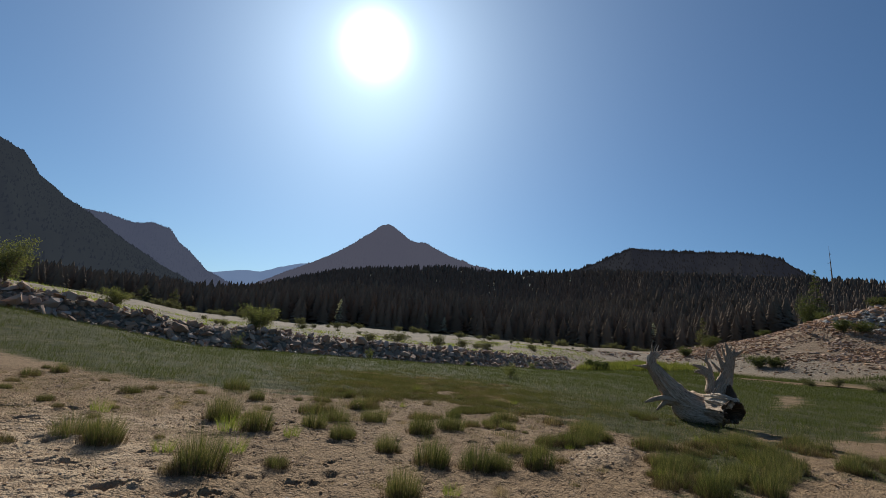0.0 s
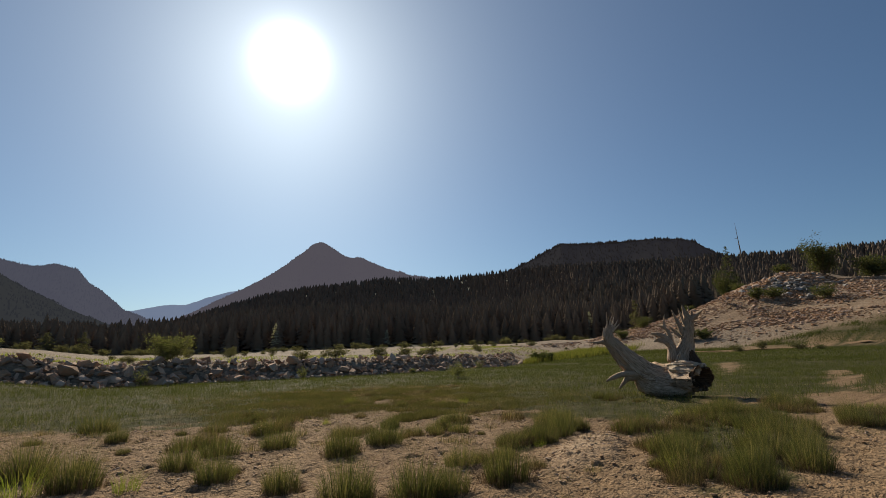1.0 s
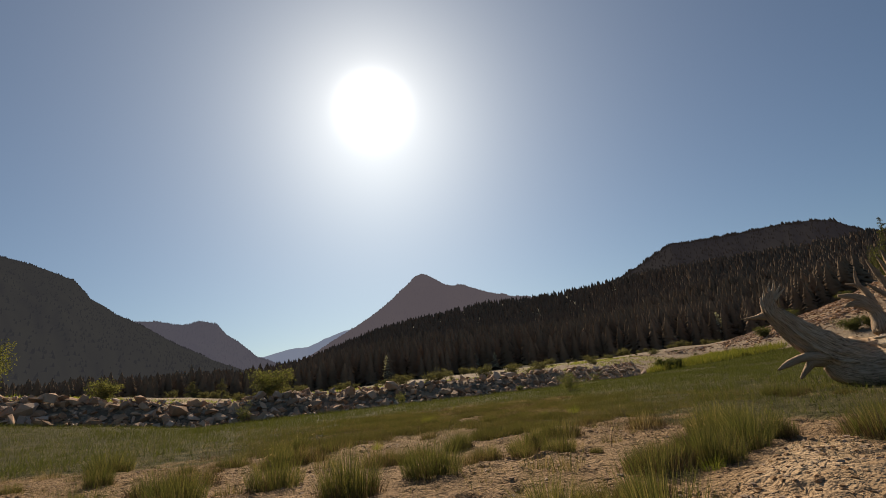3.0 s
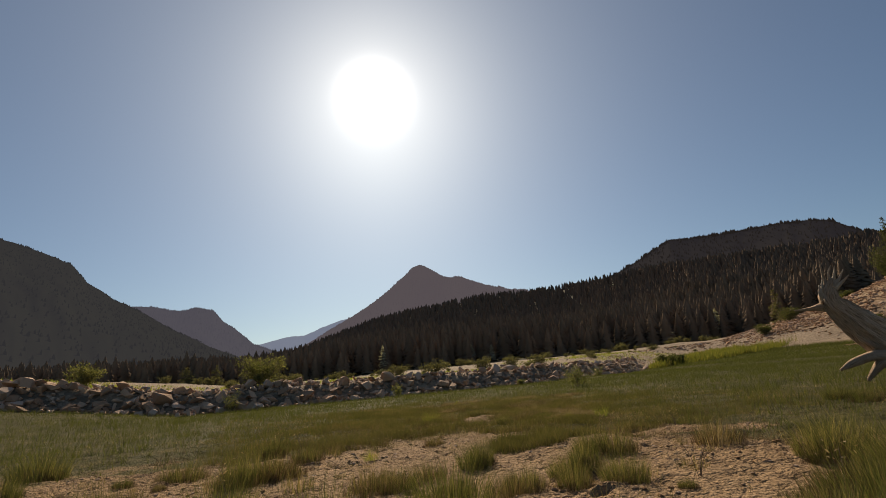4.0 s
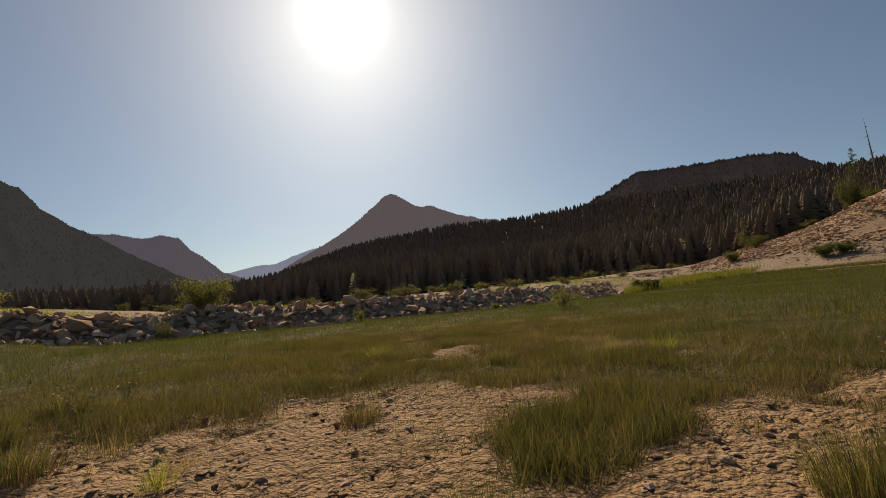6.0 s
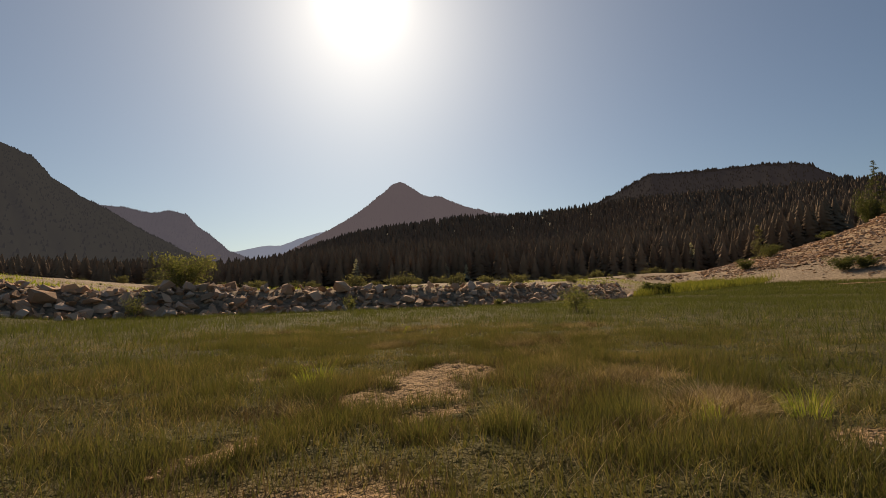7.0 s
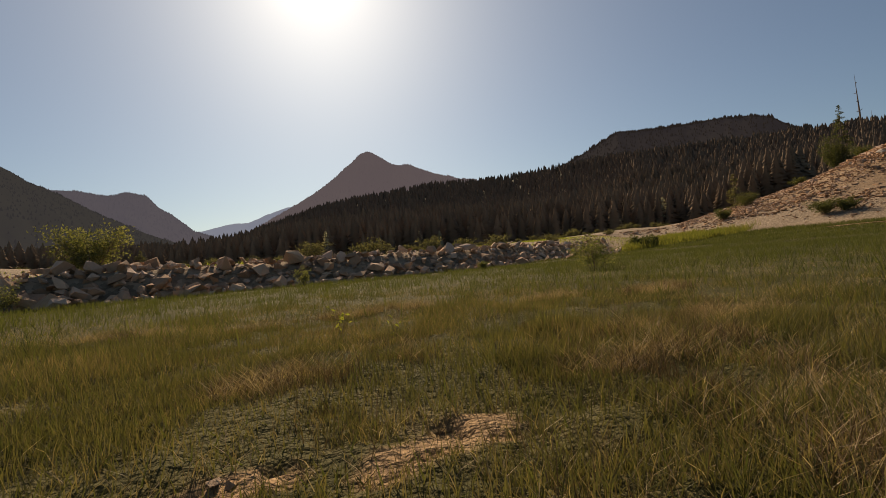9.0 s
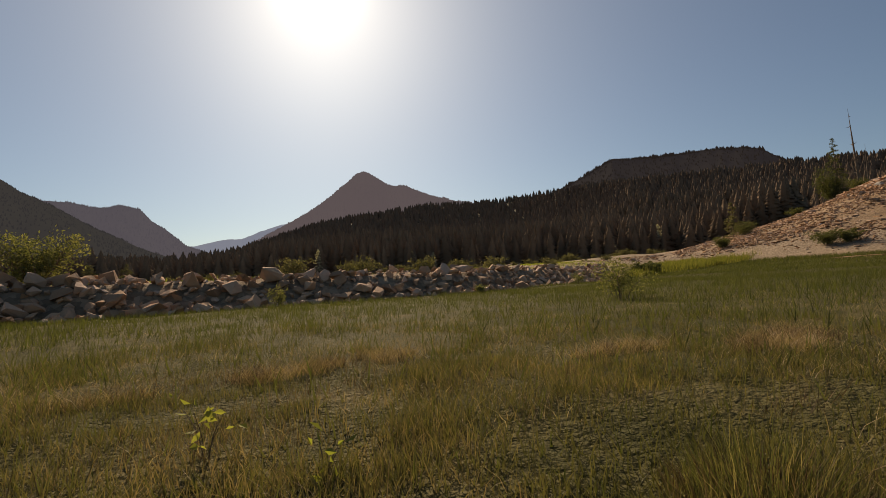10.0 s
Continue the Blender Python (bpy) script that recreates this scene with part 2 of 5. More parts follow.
def relief(x, y):
    near = 1 - sstep(14, 30, np.hypot(x - 6, (y - 9) * 0.8))
    lumps = 0.020 * (vnoise(x / 0.075, y / 0.06, 33) - 0.5) + 0.030 * (vnoise(x / 0.19, y / 0.15, 34) - 0.5) + 0.07 * fbm(x / 1.6, y / 1.6, 21) + 0.05 * fbm(x / 0.26, y / 0.26, 31, 3)
    pits = -0.04 * sstep(0.78, 0.88, vnoise(x / 0.13, y / 0.11, 41)) * sstep(0.34, 0.5, vnoise(x / 0.9, y / 0.9, 47)) - 0.016 * sstep(0.70, 0.82, vnoise(x / 0.075, y / 0.07, 43))
    mound = 0.10 * (1 - sstep(0.1, 1.0, island(x, y, (6.6, 5.6, 1.5, 0.55, 32)) + 0.8 * fbm(x / 0.4, y / 0.4, 45)))
    return near * (lumps + pits * (1 - 0.7 * grassy(x, y)) + mound + prints(x, y)) + (1 - near) * 0.25 * fbm(x / 6, y / 6, 51)


def ground_z(x, y):
    x, y = np.asarray(x, float), np.asarray(y, float)
    return land(x, y) + relief(x, y)


# ---- materials ----
def material(name, rough=0.9):
    m = bpy.data.materials.new(name)
    m.use_nodes = True
    nt = m.node_tree
    b = nt.nodes["Principled BSDF"]
    b.inputs["Roughness"].default_value = rough
    b.inputs["Specular IOR Level"].default_value = 0.06
    return m, nt, b


def wobble(nt, scale, detail=6.0, rough=0.6, vector=None):
    n = N(nt, "ShaderNodeTexNoise", Scale=scale, Detail=detail, Roughness=rough)
    if vector is None:
        vector = N(nt, "ShaderNodeNewGeometry").outputs["Position"]
    nt.links.new(vector, n.inputs["Vector"])
    return n.outputs[0]


def bump(nt, b, height, strength=0.5, distance=0.02):
    nt.links.new(N(nt, "ShaderNodeBump", Strength=strength, Distance=distance, Height=height).outputs[0], b.inputs["Normal"])


def ground_material():
    m, nt, b = material("mud_grass_and_gravel")
    pos = N(nt, "ShaderNodeNewGeometry").outputs["Position"]
    zone = {k: N(nt, "ShaderNodeAttribute", {"attribute_name": k}).outputs["Fac"] for k in ("meadow", "stony", "woods", "rusty", "silt_sunlit")}
    big, mid, fine = wobble(nt, 0.55, 5), wobble(nt, 4.0, 6), wobble(nt, 45.0, 5, 0.7)
    mud = ramp(nt, big, (0.3, (0.38, 0.225, 0.115)), (0.52, (0.50, 0.325, 0.175)), (0.72, (0.60, 0.43, 0.26)))
    mud = mixc(nt, M(nt, "MULTIPLY", M(nt, "GREATER_THAN", mid, 0.0), 0.55), mud, ramp(nt, mid, (0.3, (0.28, 0.165, 0.085)), (0.62, (0.56, 0.37, 0.21))))
    mud = mixc(nt, 0.45, mud, ramp(nt, fine, (0.36, (0.20, 0.115, 0.06)), (0.62, (0.66, 0.46, 0.28))))
    bent = N(nt, "ShaderNodeVectorMath", {"operation": "ADD"}, i0=pos, i1=N(nt, "ShaderNodeVectorMath", {"operation": "SCALE"}, i0=N(nt, "ShaderNodeTexNoise", Scale=3.0, Vector=pos).outputs["Color"], Scale=0.25).outputs[0]).outputs[0]
    crack = N(nt, "ShaderNodeTexVoronoi", {"feature": "DISTANCE_TO_EDGE"}, Scale=4.6, Vector=bent).outputs["Distance"]
    crack2 = N(nt, "ShaderNodeTexVoronoi", {"feature": "DISTANCE_TO_EDGE"}, Scale=9.0, Vector=bent).outputs["Distance"]
    gap = M(nt, "MINIMUM", M(nt, "MULTIPLY", crack, 24.0, clamp=True), M(nt, "ADD", M(nt, "MULTIPLY", crack2, 22.0, clamp=True), M(nt, "MULTIPLY", M(nt, "SUBTRACT", big, 0.35), 3.0, clamp=True), clamp=True))
    mud = mixc(nt, M(nt, "MULTIPLY", M(nt, "SUBTRACT", 1.0, gap), 0.75), mud, (0.11, 0.07, 0.045))
    mud = mixc(nt, 1.0, mud, (0.61, 0.61, 0.60), "MULTIPLY")
    # pale silt, also painting in the brightness of the sunlit mound
    mud = mixc(nt, M(nt, "MULTIPLY", zone["silt_sunlit"], M(nt, "MULTIPLY", M(nt, "SUBTRACT", mid, 0.25), 1.6, clamp=True)), mud, (0.62, 0.45, 0.29))
    turf = ramp(nt, wobble(nt, 1.4, 8, 0.7), (0.32, (0.044, 0.044, 0.016)), (0.52, (0.072, 0.066, 0.026)), (0.72, (0.135, 0.108, 0.052)))
    stones = N(nt, "ShaderNodeTexVoronoi", Scale=5.5, Vector=pos)
    grit = ramp(nt, wobble(nt, 0.12, 6), (0.35, (0.20, 0.155, 0.108)), (0.65, (0.31, 0.24, 0.168)))
    grit = mixc(nt, 0.5, grit, ramp(nt, N(nt, "ShaderNodeSeparateColor", i0=stones.outputs["Color"]).outputs[0], (0.0, (0.09, 0.068, 0.05)), (0.5, (0.25, 0.19, 0.135)), (1.0, (0.48, 0.38, 0.28))))
    rust = ramp(nt, wobble(nt, 0.35, 7, 0.65), (0.35, (0.20, 0.125, 0.072)), (0.52, (0.31, 0.205, 0.12)), (0.68, (0.40, 0.30, 0.20)))
    grit = mixc(nt, zone["rusty"], grit, mixc(nt, 0.3, rust, grit))
    litter = ramp(nt, wobble(nt, 0.3, 6), (0.35, (0.02, 0.022, 0.010)), (0.65, (0.05, 0.045, 0.022)))
    col = mixc(nt, zone["meadow"], mud, turf)
    col = mixc(nt, zone["stony"], col, grit)
    col = mixc(nt, zone["woods"], col, litter)
    nt.links.new(col, b.inputs["Base Color"])
    crumb = N(nt, "ShaderNodeTexVoronoi", Scale=24.0, Vector=pos).outputs["Distance"]
    crumb2 = N(nt, "ShaderNodeTexVoronoi", Scale=62.0, Vector=pos).outputs["Distance"]
    clods = M(nt, "SUBTRACT", M(nt, "MULTIPLY", wobble(nt, 12.0, 5, 0.65), 0.9), M(nt, "MULTIPLY", crumb, 0.55))
    grains = M(nt, "SUBTRACT", 1.0, crumb2)
    h = M(nt, "ADD", M(nt, "MULTIPLY", fine, 0.5), M(nt, "ADD", M(nt, "ADD", M(nt, "MULTIPLY", clods, 2.1), M(nt, "MULTIPLY", grains, 0.55)), M(nt, "MULTIPLY", gap, 0.06)))
    bump(nt, b, h, 0.8, 0.035)
    return m


def blade_material(name, stops, glow=0.6, gloss=0.02, vary=0.6, patch=0.7):
    """Thin leaves that let light through."""
    m = bpy.data.materials.new(name)
    m.use_nodes = True
    nt = m.node_tree
    nt.nodes.clear()
    geo = N(nt, "ShaderNodeNewGeometry")
    pick = M(nt, "ADD", M(nt, "MULTIPLY", geo.outputs["Random Per Island"], vary), M(nt, "MULTIPLY", wobble(nt, patch, 5), 1.15 - vary))
    col = ramp(nt, pick, *stops)
    d = N(nt, "ShaderNodeBsdfDiffuse", Color=col)
    t = N(nt, "ShaderNodeBsdfTranslucent", Color=mixc(nt, 1.0, col, (1.0, 1.0, 0.55), "MULTIPLY"))
    mix = N(nt, "ShaderNodeMixShader", i0=glow, i1=d.outputs[0], i2=t.outputs[0])
    if gloss:
        g = N(nt, "ShaderNodeBsdfGlossy", Roughness=0.5, Color=(0.5, 0.5, 0.5, 1))
        mix = N(nt, "ShaderNodeMixShader", i0=gloss, i1=mix.outputs[0], i2=g.outputs[0])
    N(nt, "ShaderNodeOutputMaterial", Surface=mix.outputs[0])
    return m


def crown_material(name, stops, patch):
    """Needled crowns whose light follows the crown's round form, from tree to tree a little lighter or darker."""
    m = bpy.data.materials.new(name)
    m.use_nodes = True
    nt = m.node_tree
    nt.nodes.clear()
    pick = M(nt, "ADD", M(nt, "MULTIPLY", N(nt, "ShaderNodeAttribute", {"attribute_name": "tree"}).outputs["Fac"], 0.35), M(nt, "MULTIPLY", wobble(nt, patch, 6, 0.65), 0.65))
    pick = M(nt, "ADD", pick, M(nt, "MULTIPLY", M(nt, "SUBTRACT", wobble(nt, 0.9, 4, 0.7), 0.5), 0.5))
    round_ = N(nt, "ShaderNodeAttribute", {"attribute_name": "crown"}).outputs["Vector"]
    d = N(nt, "ShaderNodeBsdfDiffuse", Color=ramp(nt, pick, *stops), Normal=round_)
    N(nt, "ShaderNodeOutputMaterial", Surface=d.outputs[0])
    return m


def rock_material(name, dark, light):
    m, nt, b = material(name, 0.85)
    rnd = M(nt, "FRACT", M(nt, "ADD", N(nt, "ShaderNodeObjectInfo").outputs["Random"], N(nt, "ShaderNodeNewGeometry").outputs["Random Per Island"]))
    n = wobble(nt, 3.0, 8, 0.7)
    c = mixc(nt, n, dark, light)
    c = mixc(nt, 0.5, c, ramp(nt, rnd, (0.0, dark), (0.6, light), (0.9, tuple(0.5 * v + 0.25 for v in light))))
    nt.links.new(c, b.inputs["Base Color"])
    bump(nt, b, wobble(nt, 14.0, 8, 0.7), 0.8, 0.04)
    return m


def wood_material(name, dark, light, tan, attribute=""):
    m, nt, b = material(name, 0.8)
    obj = N(nt, "ShaderNodeTexCoord").outputs["Object"]
    along = N(nt, "ShaderNodeAttribute", {"attribute_name": attribute}).outputs["Vector"] if attribute else obj
    big = wobble(nt, 1.6, 6, vector=obj)
    grain = wobble(nt, 9.0 if attribute else 6.0, 9, 0.72, vector=along)
    c = ramp(nt, grain, (0.34, dark), (0.48, light), (0.64, tan))
    c = mixc(nt, M(nt, "MULTIPLY", M(nt, "SUBTRACT", big, 0.48), 1.6, clamp=True), c, tan)
    nt.links.new(c, b.inputs["Base Color"])
    bump(nt, b, grain, 1.0, 0.06)
    return m


def foliage_material(name, a, b2, haze_glow=None):
    """Far wooded slopes; on the distant ones haze is painted in as faint emission."""
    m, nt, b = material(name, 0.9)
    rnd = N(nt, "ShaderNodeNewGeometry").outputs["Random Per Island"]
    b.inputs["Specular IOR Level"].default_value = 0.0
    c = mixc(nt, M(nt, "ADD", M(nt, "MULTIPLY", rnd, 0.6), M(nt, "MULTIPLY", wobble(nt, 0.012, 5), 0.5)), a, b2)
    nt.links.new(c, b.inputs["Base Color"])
    if haze_glow:
        b.inputs["Emission Color"].default_value = (*haze_glow[:3], 1)
        b.inputs["Emission Strength"].default_value = haze_glow[3]
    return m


MUD = ground_material()
GRASS = blade_material("meadow_grass", ((0.25, (0.067, 0.068, 0.026)), (0.5, (0.108, 0.105, 0.040)), (0.68, (0.156, 0.131, 0.061)), (0.86, (0.292, 0.207, 0.124))), 0.42, vary=0.4)
GRASS_FAR = blade_material("far_meadow_grass", ((0.25, (0.060, 0.073, 0.024)), (0.5, (0.086, 0.098, 0.032)), (0.75, (0.118, 0.120, 0.044))), 0.42, vary=0.25)
RUSH = blade_material("rush_blades", ((0.2, (0.046, 0.051, 0.022)), (0.45, (0.084, 0.089, 0.034)), (0.62, (0.155, 0.132, 0.065)), (0.82, (0.324, 0.236, 0.135))), 0.4)
DENSE = blade_material("dense_rush_blades", ((0.2, (0.044, 0.055, 0.023)), (0.5, (0.089, 0.098, 0.037)), (0.72, (0.160, 0.149, 0.064)), (0.95, (0.354, 0.270, 0.149))), 0.5)
THATCH = blade_material("brown_thatch", ((0.2, (0.054, 0.035, 0.023)), (0.55, (0.120, 0.079, 0.050)), (0.85, (0.264, 0.180, 0.108))), 0.2)
FRESH = blade_material("fresh_grass", ((0.2, (0.12, 0.16, 0.025)), (0.6, (0.21, 0.24, 0.05)), (0.9, (0.33, 0.30, 0.10))))
WEED = blade_material("tall_weeds", ((0.2, (0.085, 0.10, 0.024)), (0.55, (0.135, 0.145, 0.038)), (0.85, (0.22, 0.20, 0.065))))
STRAW = blade_material("dry_straw", ((0.2, (0.180, 0.118, 0.066)), (0.5, (0.336, 0.240, 0.142)), (0.8, (0.564, 0.432, 0.276))), 0.3)
LEAF = blade_material("willow_leaves", ((0.2, (0.080, 0.090, 0.034)), (0.5, (0.150, 0.158, 0.060)), (0.8, (0.290, 0.275, 0.125))), 0.42)
DARKLEAF = blade_material("dark_shrub_leaves", ((0.2, (0.060, 0.072, 0.028)), (0.6, (0.108, 0.118, 0.046)), (0.9, (0.190, 0.185, 0.075))), 0.35)
GREYLEAF = blade_material("grey_shrub_leaves", ((0.2, (0.085, 0.085, 0.042)), (0.6, (0.145, 0.138, 0.070)), (0.9, (0.25, 0.225, 0.125))), 0.35)
PALELEAF = blade_material("pale_leaves", ((0.2, (0.34, 0.32, 0.26)), (0.6, (0.52, 0.49, 0.41)), (0.9, (0.70, 0.66, 0.57))), 0.45)
STONE = rock_material("riprap_stone", (0.125, 0.073, 0.045), (0.64, 0.43, 0.29))
CLOD = rock_material("dried_mud_clod", (0.22, 0.128, 0.066), (0.42, 0.27, 0.155))
ORANGE = rock_material("rusty_stone", (0.157, 0.084, 0.045), (0.493, 0.302, 0.174))
WOOD = wood_material("weathered_wood", (0.14, 0.088, 0.055), (0.52, 0.37, 0.25), (0.76, 0.59, 0.43), "grain")
# paler than the weathered wood: splintered wood with sunlit brightness put in
PALE_LIT_WOOD = wood_material("split_wood_pale_lit", (0.46, 0.33, 0.22), (0.78, 0.62, 0.46), (0.90, 0.78, 0.62), "grain")
GREYROCK = rock_material("grey_boulder", (0.08, 0.072, 0.064), (0.36, 0.33, 0.295))
ROT = wood_material("rotten_wood", (0.03, 0.019, 0.012), (0.11, 0.07, 0.045), (0.24, 0.16, 0.10), "grain")
TWIG = wood_material("twig_bark", (0.05, 0.04, 0.03), (0.16, 0.12, 0.09), (0.26, 0.21, 0.16))
FIR = crown_material("fir_needles", ((0.3, (0.172, 0.127, 0.090)), (0.55, (0.207, 0.152, 0.108)), (0.8, (0.241, 0.182, 0.127))), 0.05)
FIR_HILL = crown_material("slope_fir_needles", ((0.3, (0.146, 0.110, 0.084)), (0.55, (0.173, 0.131, 0.099)), (0.8, (0.200, 0.153, 0.114))), 0.03)
# the last four numbers paint distance haze as emitted light
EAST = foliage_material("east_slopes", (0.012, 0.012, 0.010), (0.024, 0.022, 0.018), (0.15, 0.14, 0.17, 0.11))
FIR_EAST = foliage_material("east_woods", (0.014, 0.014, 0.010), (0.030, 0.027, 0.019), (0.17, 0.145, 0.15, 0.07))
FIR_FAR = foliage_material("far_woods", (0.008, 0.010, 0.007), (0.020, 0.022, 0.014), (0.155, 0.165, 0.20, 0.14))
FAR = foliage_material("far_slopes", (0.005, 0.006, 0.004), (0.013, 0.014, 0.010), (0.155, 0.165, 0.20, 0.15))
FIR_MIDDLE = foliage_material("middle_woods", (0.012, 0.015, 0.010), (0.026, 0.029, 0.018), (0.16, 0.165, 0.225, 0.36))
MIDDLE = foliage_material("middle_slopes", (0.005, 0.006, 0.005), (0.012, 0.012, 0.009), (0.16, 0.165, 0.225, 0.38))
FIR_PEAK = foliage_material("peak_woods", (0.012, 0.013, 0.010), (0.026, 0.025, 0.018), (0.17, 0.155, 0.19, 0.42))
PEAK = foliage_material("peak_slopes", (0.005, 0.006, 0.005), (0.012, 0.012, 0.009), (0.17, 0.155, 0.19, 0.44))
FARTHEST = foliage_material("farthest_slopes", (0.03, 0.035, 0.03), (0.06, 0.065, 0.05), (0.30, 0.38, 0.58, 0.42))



# ---- ground ----
def spread(a, b, step, lo, hi, grow=1.09, most=45.0):
    core_ = np.arange(a, b + 1e-6, step)
    out, s, v = [], step, b
    while v < hi:
        s = min(s * grow, most if v < 1500 else 300)
        v += s
        out.append(v)
    left, s, v = [], step, a
    while v > lo:
        s = min(s * grow, most if v > -1500 else 300)
        v -= s
        left.append(v)
    return np.array(left[::-1] + list(core_) + out)


def build_ground():
    xs, ys = spread(-1.5, 10.5, 0.034, -4500, 4500, 1.10), spread(4.0, 15.5, 0.034, -4500, 4500, 1.10)
    # steps fine enough for the stone bank
    ys = np.unique(np.concatenate([ys, np.arange(33, 48, 0.6)]))
    X, Y = np.meshgrid(xs, ys)
    Z = ground_z(X, Y)
    w, h = len(xs), len(ys)
    i = np.arange(w * h).reshape(h, w)
    f = np.stack([i[:-1, :-1], i[:-1, 1:], i[1:, 1:], i[1:, :-1]], -1).reshape(-1, 4)
    me = mesh_of("ground", np.stack([X, Y, Z], -1).reshape(-1, 3), f, MUD, True)
    az, r = polar(X, Y)
    d = Y - bank_y(X)
    hill = sstep(74, 80, rise_edge(X, Y) + 3 * fbm(X / 5, Y / 5, 61))
    zones = {"meadow": grassy(X, Y), "stony": np.maximum(sstep(-0.6, 0.4, d), hill), "woods": sstep(165, 185, r + 12 * fbm(X / 12, Y / 12, 71)),
             "silt_sunlit": 1 - sstep(0.4, 1.2, np.minimum(island(X, Y, (6.5, 5.55, 1.2, 0.42, 30)), island(X, Y, (-2.0, 6.0, 4.0, 2.6, 60))) + 1.2 * fbm(X / 0.5, Y / 0.5, 17)), "rusty": sstep(86, 100, X) * sstep(0.35, 0.65, vnoise(X / 11, Y / 11, 81))}
    for k, v in zones.items():
        me.attributes.new(k, "FLOAT", "POINT").data.foreach_set("value", v.ravel().astype(np.float32))
    return tagged(new("ground", me), "dry cracked tan mud flat running into meadow and gravel", "ground", kind="structure")


build_ground()


def dirt_track():
    """A trodden line across the meadow."""
    u = np.linspace(0, 1, 60)
    x, y = 66.6 + 14.5 * u + 0.5 * np.sin(u * 9), 37.9 - 17.4 * u + 0.4 * np.sin(u * 7)
    w = 1.6 + 1.0 * vnoise(u * 14, u, 19)
    z = ground_z(x, y) + 0.06
    v = np.stack([np.stack([x - w * 0.77, y - w * 0.64, z - 0.05], -1), np.stack([x, y, z + 0.02], -1), np.stack([x + w * 0.77, y + w * 0.64, z - 0.05], -1)], 1).reshape(-1, 3)
    f = [(3 * k + a, 3 * k + a + 1, 3 * k + a + 4, 3 * k + a + 3) for k in range(59) for a in (0, 1)]
    tagged(new("dirt_track", mesh_of("dirt_track", v, f, MUD, True)), "pale trodden dirt track crossing a meadow", "track", kind="structure")


dirt_track()


# ---- mountains ----
def mountain(name, label, azs, els, far, foot, mat, trees, seed, tree_mat=None):
    """A wooded slope round the hub that rises from the foot's range to its ridge."""
    a = np.arange(azs[0], azs[-1], 0.12)
    t = np.concatenate([np.linspace(0, 1, 46), np.linspace(1.04, 1.5, 8)])
    A, T = np.meshgrid(a, t)
    top = far * np.tan(np.radians(np.interp(A, azs, els)))
    top = top + far * 0.0022 * fbm(A / 0.7, A * 0, seed + 5, 3)
    gully = fbm(A / 5.0 + T * 1.3, T * 2.4, seed) * 0.5
    h = np.where(T <= 1, T ** 1.15 + gully * T * (1 - T) * 1.2, 1 - (T - 1) * 1.2)
    R = foot + (far - foot) * T + 120 * fbm(A / 3.0, T * 4, seed + 3) * T * (1.0 - np.minimum(T, 1))
    Z = top * np.maximum(h, -0.1) + far * 0.002 * fbm(A / 0.8, T * 14, seed + 9, 3)
    X, Y = HUB[0] + R * np.sin(np.radians(A)), HUB[1] + R * np.cos(np.radians(A))
    i = np.arange(A.size).reshape(A.shape)
    f = np.stack([i[:-1, :-1], i[1:, :-1], i[1:, 1:], i[:-1, 1:]], -1).reshape(-1, 4)
    ob = tagged(new(name, mesh_of(name, np.stack([X, Y, Z], -1).reshape(-1, 3), f, mat, True)), label, "mountain", kind="structure")
    if trees:
        j, k = rng.random(trees) ** 0.7 * 45, rng.random(trees) * (len(a) - 1.01)
        ridge = int((azs[-1] - azs[0]) * 26)
        j[:ridge] = 44.0 + 0.95 * rng.random(ridge)
        clump = vnoise(a[k.astype(int)] / 0.45, k * 0, seed + 13)
        ji, ki = j.astype(int), k.astype(int)
        fu, fv = j - ji, k - ki
        P = np.stack([X, Y, Z], -1)
        p = (P[ji, ki] * (1 - fv)[:, None] + P[ji, ki + 1] * fv[:, None]) * (1 - fu)[:, None] + (P[ji + 1, ki] * (1 - fv)[:, None] + P[ji + 1, ki + 1] * fv[:, None]) * fu[:, None]
        hs = rng.uniform(0.0025, 0.0048, trees) * far * (1.1 if far < 1400 else 0.72)
        hs[:ridge] *= (0.45 + 1.0 * clump[:ridge]) * (1.25 if far < 1400 else 1.0)
        v, f = scattered(*FIR_LOW, p - [0, 0, 1.5], np.stack([hs * 0.36, hs * 0.36, hs], -1), rng.random(trees) * 6.28)
        tagged(new("far_conifers", mesh_of("far_conifers", v, f, tree_mat, True)), "far dark conifers covering a mountain slope", "forest", kind="stuff")
    return ob


